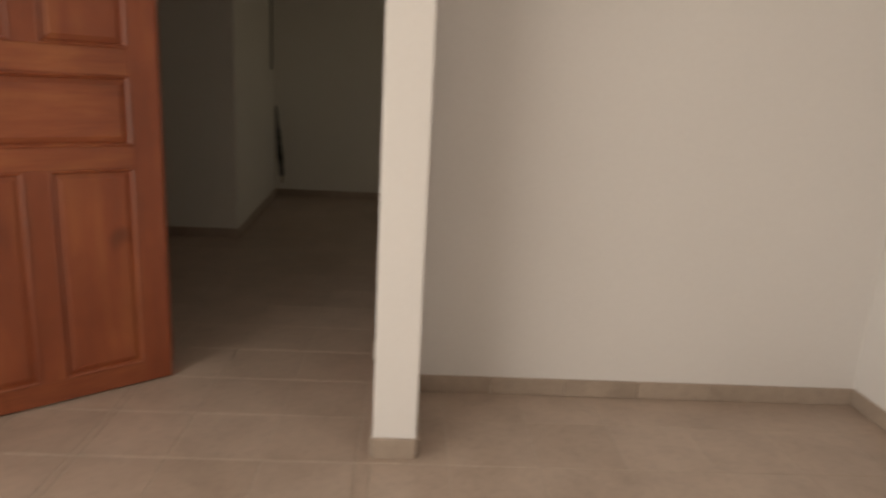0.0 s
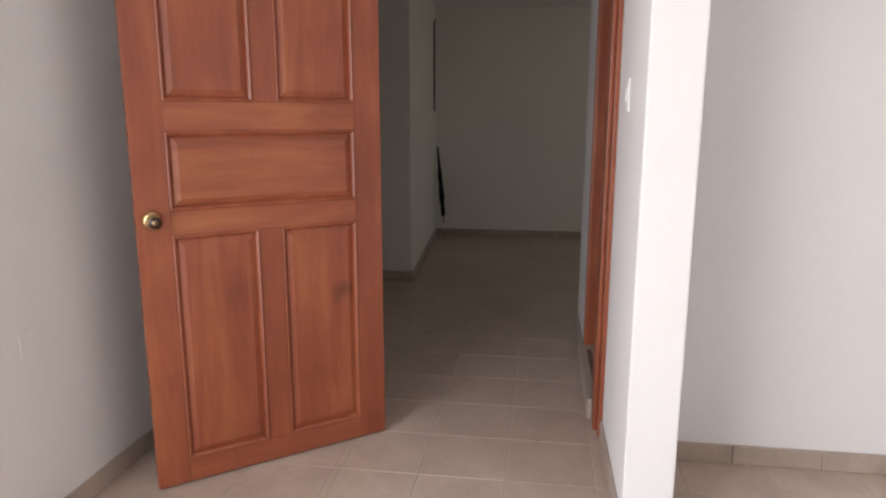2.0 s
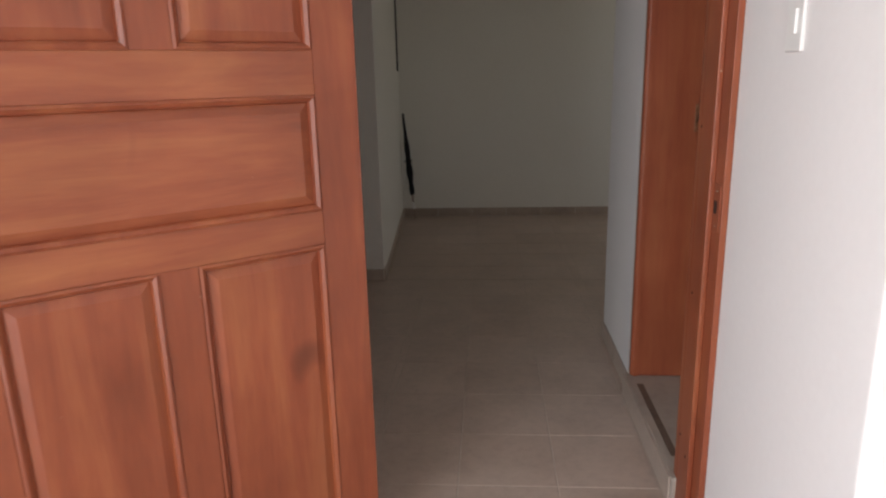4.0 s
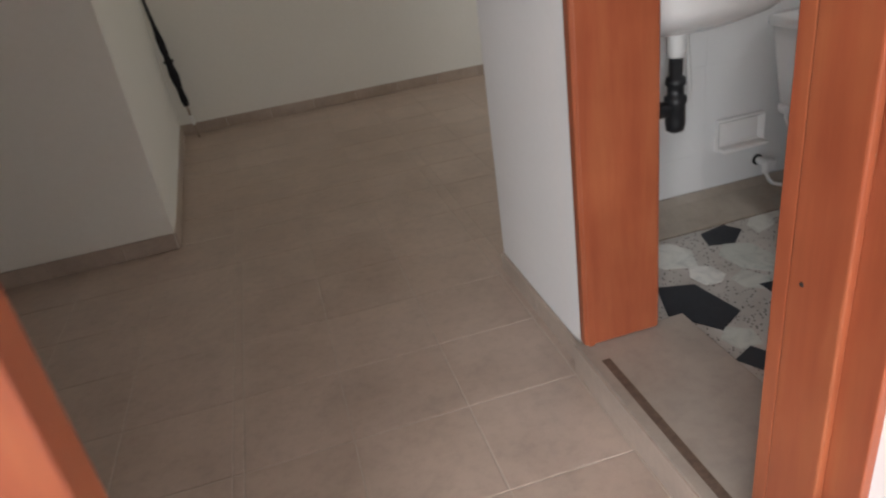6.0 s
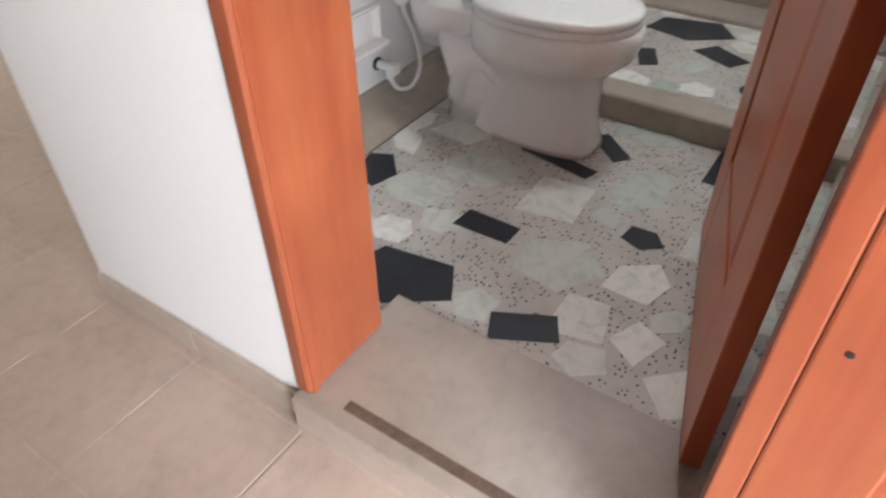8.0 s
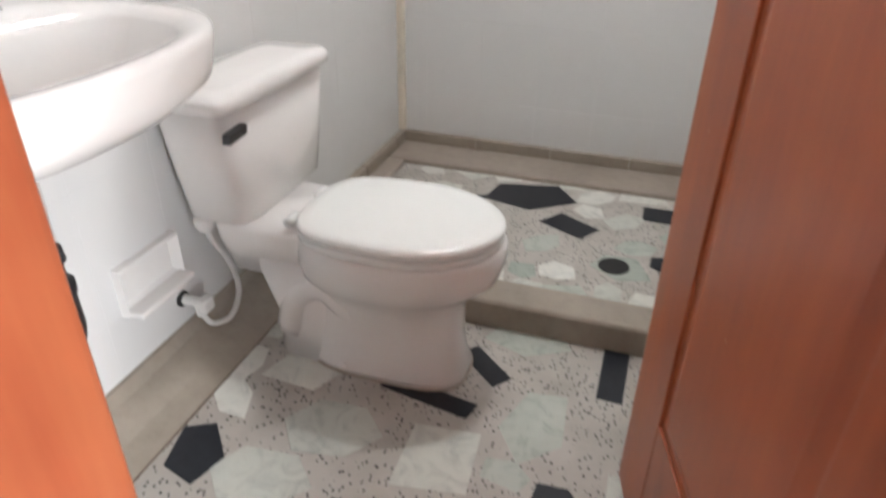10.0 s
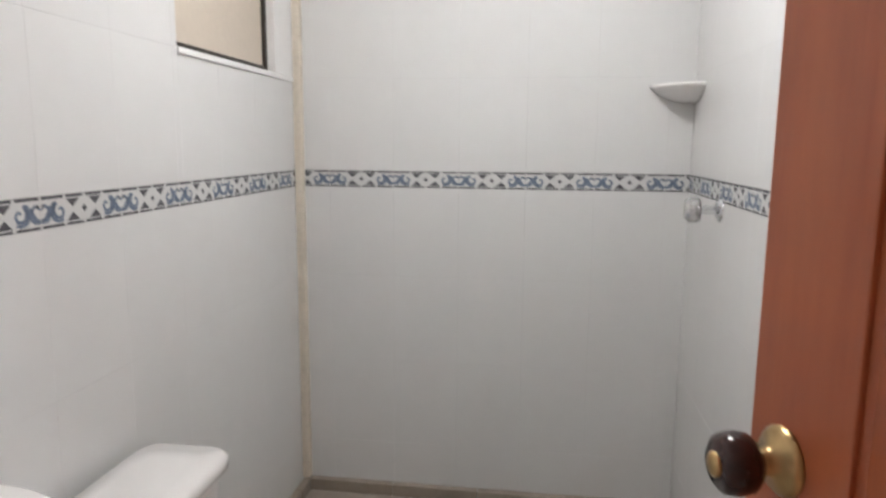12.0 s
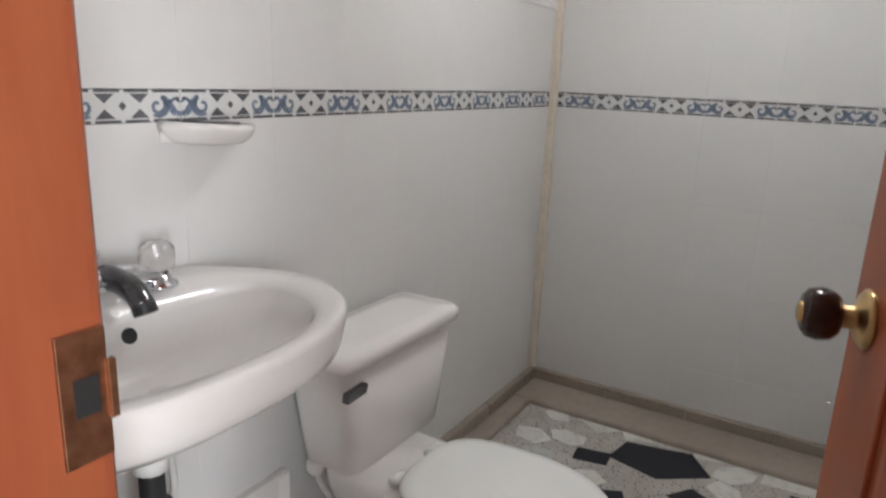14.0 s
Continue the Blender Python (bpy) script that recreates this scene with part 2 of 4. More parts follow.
# ---------------------------------------------------------------- plan
CH = 2.45                       # ceiling height
BX0, BX1, BY0, BY1 = 0.20, 2.60, 0.868, 2.275   # bathroom inside
FH = 0.08                       # bathroom floor height
XL = -1.87                      # bedroom left wall
YD = 0.66                       # bedroom door wall, near face
DX = -1.010                      # bedroom door, hinge jamb
YW = 0.56                       # bedroom wall beside the door stub
XR = 2.17                       # bedroom right wall
YB = -4.6                       # bedroom back wall
YF = 5.44                       # far hall wall
YJ = 0.706                      # front edge of the door jamb on the stub wall
HCX, HCY = -1.327, 3.300          # corner of the hall wall
DOORTOP = 2.10

# walls of the bedroom
structure("wall_bedroom_left", box((XL - 0.14, -0.52, 0), (XL, YD + 0.16, CH)), WALL, "white painted wall beside the balcony opening")
structure("wall_bedroom_left_lintel", box((XL - 0.14, -4.0, 2.15), (XL, -0.52, CH)), WALL, "white painted lintel over the balcony opening")
structure("wall_bedroom_left_rear", box((XL - 0.14, YB, 0), (XL, -4.0, CH)), WALL, "white painted wall past the balcony opening")
structure("wall_bedroom_rear", box((XL - 0.14, YB - 0.14, 0), (XR + 0.14, YB, CH)), WALL, "plain white painted bedroom wall")
structure("wall_bedroom_right", box((XR, YB, 0), (XR + 0.14, YW, CH)), WALL, "plain white painted bedroom side wall")
structure("wall_bedroom_front", box((0.1595, YW, 0), (XR + 0.6, BY0 - 0.012, CH)), WALL, "white painted wall behind the stub wall")
structure("wall_stub", box((0, 0, 0), (0.159, 0.86, CH), 0.006), WALL, "bright white wall stub beside the doorway")
structure("wall_door_side", box((XL, YD, 0), (DX, YD + 0.14, CH)), WALL, "white wall behind the open bedroom door")
structure("wall_door_lintel", box((DX, YD, DOORTOP + 0.04), (0, YD + 0.14, CH)), WALL, "white lintel over the bedroom doorway")
# corridor and bathroom door wall
structure("wall_corridor", box((-0.022, 1.650, 0), (BX0 - 0.012, 2.331, CH), 0.005), WALL, "white corridor wall past the bathroom door")
structure("wall_bathroom_lintel", box((0, 0.86, DOORTOP + 0.08), (BX0 - 0.012, 1.650, CH)), WALL, "white lintel over the bathroom doorway")
structure("wall_bathroom_jamb_side", box((0.159, BY0 - 0.012, 0), (BX0 - 0.012, 0.88, CH)), WALL, "white wall edge beside the bathroom door")
# bathroom shell (tiles are laid on it)
WX0, WX1, WZ0, WZ1 = 1.78, 2.422, 1.688, 2.22
bw = bmesh.new()
for lo, hi in (((BX0 - 0.012, BY1 + 0.012, 0), (WX0, 2.33, CH)), ((WX1, BY1 + 0.012, 0), (2.84, 2.33, CH)),
               ((WX0, BY1 + 0.012, 0), (WX1, 2.33, WZ0)), ((WX0, BY1 + 0.012, WZ1), (WX1, 2.33, CH))):
    add_box(bw, lo, hi)
wall_sink = structure("wall_bathroom_sink", bw, GLAZEJ, "white tiled bathroom wall with sink and blue border")
wall_back = structure("wall_bathroom_back", box((BX1 + 0.012, BY0 - 0.1, 0), (BX1 + 0.15, BY1 + 0.012, CH)), GLAZEJ, "white tiled shower end wall with blue border")
wall_shower = structure("wall_bathroom_shower", box((BX0 - 0.012, BY0 - 0.03, 0), (BX1 + 0.012, BY0 - 0.0085, CH)), GLAZEJ, "white tiled shower side wall with blue border")
# hall
structure("wall_hall_facing", box((-4.2, HCY, 0), (HCX, HCY + 0.15, CH)), HALL, "off-white hall wall ending in a corner")
structure("wall_hall_left", prism([(HCX - 0.15, HCY + 0.15), (HCX, HCY + 0.15), (-1.455, YF), (-1.61, YF)], 0, CH), HALL, "off-white hall wall behind the umbrella")
structure("wall_hall_far", box((-1.8, YF, 0), (2.84, YF + 0.15, CH)), HALL, "off-white far hall wall")
structure("wall_hall_side", box((-4.35, YD, 0), (-4.2, HCY, CH)), HALL, "off-white wall closing the side hall")
structure("wall_hall_rear", box((-4.2, YD, 0), (XL, YD + 0.14, CH)), HALL, "off-white wall of the side hall")
# This window opening is out of view, added to match the hall lamp.
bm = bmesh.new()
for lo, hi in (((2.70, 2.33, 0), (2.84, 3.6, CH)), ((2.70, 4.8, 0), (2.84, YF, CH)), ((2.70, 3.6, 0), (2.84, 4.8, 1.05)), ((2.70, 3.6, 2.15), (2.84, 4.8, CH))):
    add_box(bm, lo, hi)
structure("wall_hall_right", bm, HALL, "off-white hall wall with an added window opening out of view")
# ceilings and under-floors
structure("ceiling_bedroom", box((XL - 0.14, YB - 0.14, CH), (XR + 0.6, YD + 0.14, CH + 0.12)), CEIL, "plain white bedroom ceiling", "ceiling")
structure("ceiling_hall", box((-4.35, YD + 0.141, CH), (2.84, YF + 0.15, CH + 0.12)), CEIL, "plain white hall and bathroom ceiling", "ceiling")
fb = box((XL - 0.135, YB - 0.14, -0.15), (2.85, YD, -0.0018))
add_box(fb, (-4.35, YD, -0.15), (2.85, YF + 0.15, -0.0018))
floor = structure("floor", fb, GROUT, "beige ceramic tile floor with pale joints", "floor")
floor_bath = structure("floor_bathroom", box((BX0 - 0.02, BY0 - 0.01, 0), (BX1 + 0.01, BY1 + 0.01, FH)), TERR, "terrazzo bathroom floor with black and white marble pieces", "floor")

# ---------------------------------------------------------------- skirting
def skirting(x0, y0, x1, y1, nx, ny, label="beige tile skirting along the wall", h=0.08, t=0.012, step=0.333, mat=None):
    """Skirting tiles from one point to the other, standing out from the wall along (nx, ny)."""
    L = math.hypot(x1 - x0, y1 - y0)
    ux, uy = (x1 - x0) / L, (y1 - y0) / L
    root = tagged(new("baseboard"), label, "baseboard", kind="structure")
    root.matrix_basis = Matrix(((ux, nx, 0, x0), (uy, ny, 0, y0), (0, 0, 1, 0), (0, 0, 0, 1)))
    s = 0.0
    while s < L - 0.005:
        e = min(L, s + step)
        part("skirting_tile", box((s + 0.001, 0, 0), (e - 0.001, t, h), 0.003, 1), mat or BASEB, root)
        s = e
    return root


skirting(0.159, YW, XR, YW, 0, -1)
skirting(XR, YW - 0.012, XR, -2.4, -1, 0)
skirting(XL, YD - 0.001, XL, -0.5, 1, 0)
skirting(XL + 0.012, YD, DX - 0.06, YD, 0, -1)
skirting(0, 0.0, 0.159, 0.0, 0, -1, step=0.2)
skirting(0, 0.002, 0, YJ - 0.004, -1, 0)
skirting(0.159, 0.002, 0.159, YW - 0.012, 1, 0)
skirting(-0.022, 1.650, -0.022, 2.33, -1, 0)
skirting(-3.9, HCY, HCX, HCY, 0, -1)
skirting(HCX, HCY, -1.455, YF, 0.9981, 0.0614)
skirting(-1.45, YF, 2.69, YF, 0, -1)
skirting(-0.022, 2.332, 2.69, 2.332, 0, 1)


# ---------------------------------------------------------------- bedroom door and frame
def panel(bm, x0, z0, x1, z1, y, deep=1.0):
    """A raised, fielded door panel on the plane y (front towards +y)."""
    rings = []
    for inset, dy in ((0.0, -0.012), (0.012, -0.013), (0.04, -0.002), (0.046, -0.002)):
        dy *= deep
        rings.append([(x0 + inset, y + dy, z0 + inset), (x1 - inset, y + dy, z0 + inset), (x1 - inset, y + dy, z1 - inset), (x0 + inset, y + dy, z1 - inset)])
    loft(rings, False, True, bm)


def moulding(x0, z0, x1, z1, y):
    bm = bmesh.new()
    prof = ((0.0, 0.001), (0.006, 0.004), (0.014, -0.002), (0.018, -0.012))
    rings = [[(x0 + d, y + dy, z0 + d), (x1 - d, y + dy, z0 + d), (x1 - d, y + dy, z1 - d), (x0 + d, y + dy, z1 - d)] for d, dy in prof]
    return loft(rings, False, False, bm)


def panel_door(name, m, width, height, label, zs, knob_z, knob, stile=0.112, mull=0.085, inset=0.06, wood_v=None, wood_h=None):
    """Five-panel leaf: local x from the hinge, z up, +y the face with the knob shown."""
    zl0, zl1, zm0, zm1, zu0, zu1 = zs or (0.30, 1.86, 0, 0, 0, 0)
    d = empty(name, m, label, "door")
    t = 0.019
    wv, wh = wood_v or DOORV, wood_h or DOORH
    a, b = stile, width - stile
    part("stile", box((0, -t, 0.008), (a, t, height), 0.003), wv, d)
    part("stile", box((b, -t, 0.008), (width, t, height), 0.003), wv, d)
    for z0, z1 in (((0.008, zl0), (zl1, zm0), (zm1, zu0), (zu1, height)) if zs else ((0.008, zl0), (zl1, height))):
        part("rail", box((a, -t + 0.0005, z0), (b, t - 0.0005, z1), 0.002), wh, d)
    c0, c1 = width / 2 - mull / 2, width / 2 + mull / 2
    cells = []
    for z0, z1 in ((zl0, zl1), (zu0, zu1)) if zs else ((zl0, zl1),):
        if mull:
            part("mullion", box((c0, -t + 0.001, z0), (c1, t - 0.001, z1), 0.002), wv, d)
            cells += [(a, z0, c0, z1), (c1, z0, b, z1)]
        else:
            cells.append((a, z0, b, z1))
    if zs:
        cells.append((a, zm0, b, zm1))
    for x0, z0, x1, z1 in cells:
        bm = bmesh.new()
        panel(bm, x0, z0, x1, z1, t, 1.0 if zs else 0.5)
        add_box(bm, (x0, -0.008, z0), (x1, 0.005, z1))
        p = part("panel", bm, wh if x1 - x0 > z1 - z0 else wv, d)
        if not zs:
            continue
        part("moulding", moulding(x0, z0, x1, z1, t), wv, p)
    knob(d, width - inset, knob_z, t)
    return d


def brass_knob(d, x, z, t):
    bm = lathe([(0.001, 0), (0.033, 0), (0.033, 0.004), (0.026, 0.009), (0.012, 0.012), (0.012, 0.03), (0.022, 0.036), (0.028, 0.048), (0.026, 0.06), (0.014, 0.066), (0.001, 0.066)])
    k = part("knob", bm, BRASS, d, "round brass knob", True)
    k.matrix_basis = pose(x, t, z, -90)
    part("knob_recess", lathe([(0.020, 0.058), (0.021, 0.064), (0.0205, 0.0665), (0.001, 0.0668)], 24), KNOBW, k, "dark ring round the key cylinder", True)
    part("key_cylinder", lathe([(0.009, 0.064), (0.009, 0.069), (0.001, 0.0692)], 16), BRASS, k, "", True)
    part("keyhole", box((-0.0018, -0.005, 0.069), (0.0018, 0.005, 0.0702)), DARKH, k)
    part("latch", box((x + 0.034, -0.01, z - 0.012), (x + 0.046, 0.008, z + 0.012), 0.002), STEEL, d, "brass latch bolt")


def wooden_knob(d, x, z, t):
    r = part("rose", lathe([(0.001, 0), (0.037, 0), (0.037, 0.003), (0.031, 0.009), (0.017, 0.013), (0.014, 0.02), (0.014, 0.036), (0.001, 0.036)]), BRASS, d, "round brass rose", True)
    r.matrix_basis = pose(x, t, z, -90)
    k = part("knob", lathe([(0.012, 0.03), (0.024, 0.032), (0.031, 0.040), (0.033, 0.052), (0.030, 0.066), (0.022, 0.072), (0.001, 0.073)]), KNOBW, r, "dark polished wooden knob", True)
    part("lock_button", lathe([(0.001, 0.07), (0.013, 0.07), (0.013, 0.075), (0.010, 0.077), (0.001, 0.077)], 16), BRASS, r, "", True)


panel_door("bedroom_door", pose(-0.945, 0.637, 0.0, 0, 0, -140.5), 0.925, 2.08, "reddish varnished cedar panel door standing open",
           (0.098, 0.945, 1.03, 1.305, 1.405, 1.98), 1.005, brass_knob, inset=0.052)

frame_bed = empty("bedroom_door_frame", pose(0, 0, 0), "red varnished wooden frame of the bedroom doorway", "door frame")
part("jamb", box((-0.018, YJ, 0), (-0.0005, 0.875, DOORTOP), 0.003), REDW, frame_bed)
part("door_stop", box((-0.034, YJ + 0.064, 0), (-0.018, 0.875, DOORTOP - 0.02), 0.004), REDW, frame_bed)
part("jamb", box((DX - 0.0005, YD - 0.002, 0), (DX + 0.02, YD + 0.142, DOORTOP), 0.003), REDW, frame_bed)
part("head", box((DX - 0.0005, YD - 0.002, DOORTOP), (-0.0005, YD + 0.142, DOORTOP + 0.04), 0.003), REDW, frame_bed)
sp = part("strike_plate", box((-0.0205, YJ + 0.012, 0.925), (-0.0175, YJ + 0.060, 1.05), 0.001), REDW, frame_bed, "paint-smeared steel strike plate")
part("latch_hole", box((-0.0212, YJ + 0.032, 0.972), (-0.0200, YJ + 0.054, 1.006)), DARKH, sp)
part("screw", lathe([(0.001, 0), (0.004, 0), (0.003, 0.0015), (0.001, 0.0015)], 10), STEEL, sp).matrix_basis = pose(-0.0205, YJ + 0.036, 1.033, 0, -90)
part("screw", lathe([(0.001, 0), (0.004, 0), (0.003, 0.0015), (0.001, 0.0015)], 10), STEEL, sp).matrix_basis = pose(-0.0205, YJ + 0.036, 0.94, 0, -90)

for y, z in ((0.862, 0.26), (0.800, 0.22), (0.868, 1.19), (0.848, 0.72)):
    part("nail_hole", lathe([(0.0045, 0), (0.004, 0.0012), (0.001, 0.0012)], 8), DARKH, frame_bed, "small dark nail hole").matrix_basis = pose(-0.0338, y, z, 0, -90)

# bathroom doorway
FJ = 1.618
frame_bath = empty("bathroom_door_frame", pose(0, 0, 0), "orange-red varnished wooden frame of the bathroom doorway", "door frame")
part("jamb", box((-0.028, FJ, 0.097), (0.207, FJ + 0.04, DOORTOP + 0.04), 0.012, 3), REDW, frame_bath)
part("jamb", box((-0.033, 0.8755, 0.097), (0.212, 0.908, DOORTOP + 0.04), 0.003), REDW, frame_bath)
part("head", box((-0.006, 0.908, DOORTOP + 0.04), (0.198, FJ + 0.04, DOORTOP + 0.08), 0.004), REDW, frame_bath)
part("bead", box((-0.018, FJ - 0.003, 0.098), (0.0, FJ + 0.002, DOORTOP + 0.04), 0.001), REDW, frame_bath)
sp = part("strike_plate", box((0.165, FJ - 0.003, 1.11), (0.202, FJ + 0.002, 1.213), 0.001), BRONZE, frame_bath, "worn brass strike plate")
part("latch_hole", box((0.175, FJ - 0.0036, 1.148), (0.194, FJ - 0.002, 1.178)), DARKH, sp)
part("strike_lip", box((0.200, FJ - 0.007, 1.14), (0.2065, FJ - 0.002, 1.187), 0.001), BRONZE, sp)

panel_door("bathroom_door", pose(0.225, 0.942, FH + 0.022, 0, 0, 14.5), 0.72, 2.03, "orange-red varnished panel door standing open into the bathroom",
           None, 1.033, wooden_knob, stile=0.155, mull=0, wood_v=REDD, wood_h=REDD)

th = tagged(new("threshold"), "raised grey-beige stone bathroom threshold", "threshold", kind="structure")
part("slab", box((-0.046, YD + 0.217, 0), (0.303, 1.649, 0.097), 0.003), SILL, th)
part("riser_tile", box((-0.052, YD + 0.23, 0.0), (-0.0465, 1.649, 0.093), 0.001), BASEB, th)
part("groove", box((-0.016, 1.005, 0.0945), (0.009, 1.545, 0.0978)), GROOVE, th, "dark brown groove in the slab")

# ---------------------------------------------------------------- switch, outlet, balcony opening
def wall_switch(m, label):
    s = empty("light_switch", m, label, "light switch")
    part("plate", box((-0.036, -0.008, -0.058), (0.036, 0, 0.058), 0.003), WPLAS, s)
    part("rocker", box((-0.014, -0.013, -0.024), (0.014, -0.007, 0.024), 0.002), WPLAS, s)


wall_switch(pose(0.0, 0.41, 1.43, 0, 0, -90), "white plastic light switch on the stub wall")
wall_switch(pose(0.0, 1.76, 1.42, 0, 0, -90), "white plastic light switch beside the bathroom door")
o = empty("outlet_plate", pose(XL, -0.25, 0.66, 0, 0, 90), "small white outlet plate on the wall", "outlet")
part("plate", box((-0.03, -0.006, -0.045), (0.03, 0, 0.045), 0.002), WPLAS, o)

bal = empty("balcony_door_frame", pose(0, 0, 0), "white aluminium frame of the balcony opening", "door frame")
part("post", box((XL - 0.10, -0.585, 0.0), (XL + 0.012, -0.521, 2.149), 0.004), ALU, bal)
part("post", box((XL - 0.10, -3.999, 0.0), (XL + 0.012, -3.94, 2.149), 0.004), ALU, bal)
part("head", box((XL - 0.10, -3.94, 2.09), (XL + 0.012, -0.585, 2.149), 0.004), ALU, bal)
tr = part("track", box((XL - 0.10, -3.94, -0.003), (XL + 0.02, -0.585, 0.022), 0.003), ALU, bal, "grooved sliding track on the floor")
for k in range(2):
    part("rail", box((XL - 0.075 + 0.05 * k, -3.94, 0.0215), (XL - 0.069 + 0.05 * k, -0.585, 0.032)), WFRAME, tr)
structure("ground_balcony", box((-6, -6, -0.15), (XL - 0.14, 0.65, -0.02)), BALC, "sunlit beige balcony floor outside", "balcony")
structure("wall_balcony", box((-6.1, -6, -0.15), (-6, 0.8, 1.0)), WALL, "low white balcony wall outside")

# assumed hall window, out of view (closes the light's opening)
hw = empty("unseen_hall_window", pose(0, 0, 0), "unseen hall window with aluminium frame, added for the hall light", "window")
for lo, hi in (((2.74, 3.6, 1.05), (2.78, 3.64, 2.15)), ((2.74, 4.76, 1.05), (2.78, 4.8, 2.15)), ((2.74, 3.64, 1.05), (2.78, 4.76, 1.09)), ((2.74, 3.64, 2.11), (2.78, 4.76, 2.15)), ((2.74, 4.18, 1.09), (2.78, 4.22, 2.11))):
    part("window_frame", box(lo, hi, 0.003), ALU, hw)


# ---------------------------------------------------------------- umbrella, dark strip on the hall wall
def umbrella():
    tip, top = Vector((-1.328, 5.305, 0.0)), Vector((-1.412, 5.305, 1.0))
    u = empty("umbrella", Matrix.Translation(tip), "closed black umbrella leaning in the hall corner", "umbrella")
    d = top - tip
    at = lambda f: tuple(d * f)
    part("canopy", tube([at(0.24), at(0.4), at(0.6), at(0.86)], lambda s: 0.030 - 0.012 * abs(2 * s - 0.9) + 0.004 * math.sin(18 * s), 12), CLOTH, u, "furled black cloth", True)
    part("shaft", tube([at(0.0), at(0.13), at(0.26)], lambda s: 0.006 + 0.004 * s, 8), STEEL, u, "", True)
    part("handle", tube([at(0.85), at(0.93), at(1.0)], lambda s: 0.015 - 0.004 * s, 10), BPLAS, u, "", True)
    part("ferrule", tube([at(0.10), at(0.13), at(0.17)], 0.013, 10), WPLAS, u, "pale plastic tip collar", True)
    part("strap", tube([at(0.55), at(0.56), at(0.57)], 0.034, 12), CLOTH, u)


umbrella()
# Narrow dark strip high on the wall; its strap form and hook are assumed.
hs = empty("wall_dark_strip", pose(-1.438, 5.22, 2.3), "narrow dark strip hanging against the hall wall", "strap")
part("strap", box((-0.005, -0.03, -0.92), (0.008, 0.03, 0), 0.003), CLOTH, hs)
part("hook", tube([(-0.02, 0, 0.02), (0.02, 0, 0.015), (0.022, 0, -0.01)], 0.005, 8), STEEL, hs)


# ---------------------------------------------------------------- bathroom: curb, cove skirting
def cove(name, lo, hi, label):
    return tagged(obj(name, box(lo, hi, 0.016, 3), COVE), label, "skirting", kind="structure")


CX0, CX1 = 1.36, 1.485
cove("shower_curb", (CX0, BY0, FH - 0.01), (CX1, BY1, FH + 0.085), "rounded beige stone shower curb across the floor")
bm = loft([[(x, 2.108, FH - 0.01), (x, BY1, FH - 0.01), (x, BY1, FH + 0.074), (x, BY1 - 0.012, FH + 0.074), (x, 2.24, FH + 0.052), (x, 2.17, FH + 0.022), (x, 2.108, FH + 0.005)] for x in (0.305, CX0)])
tagged(obj("skirting_sink_wall", bm, COVE), "sloping grey-beige stone skirting under the wash basin", "skirting", kind="structure")
tagged(obj("skirting_joint", box((0.305, 2.1045, FH - 0.002), (CX0, 2.1078, FH + 0.002)), GROOVE), "thin dark joint between skirting and terrazzo", "joint", kind="structure")
skirting(CX1, BY1, BX1, BY1, 0, -1, "grey-beige stone skirting of the shower", FH + 0.062, 0.03, 0.33, COVE)
skirting(BX1, BY1 - 0.03, BX1, BY0, -1, 0, "grey-beige stone skirting of the shower end", FH + 0.062, 0.03, 0.33, COVE)
skirting(BX1, BY0, BX0, BY0, 0, 1, "grey-beige stone skirting of the shower side", FH + 0.062, 0.03, 0.33, COVE)
bm = bmesh.new()
for lo, hi in (((BX1 - 0.24, BY0 + 0.03, FH - 0.01), (BX1 - 0.03, BY1 - 0.03, FH + 0.02)), ((CX1, BY1 - 0.11, FH - 0.01), (BX1 - 0.24, BY1 - 0.03, FH + 0.02))):
    add_box(bm, lo, hi, 0.012, 2)
tagged(obj("shower_border", bm, SILL), "sloping beige stone border round the shower floor", "border", kind="structure")
dr = empty("floor_drain", pose(1.80, 1.235, FH), "round dark floor drain in the shower", "drain")
part("grate", lathe([(0.001, 0), (0.05, 0), (0.05, 0.003), (0.044, 0.004), (0.001, 0.004)]), DARKH, dr)


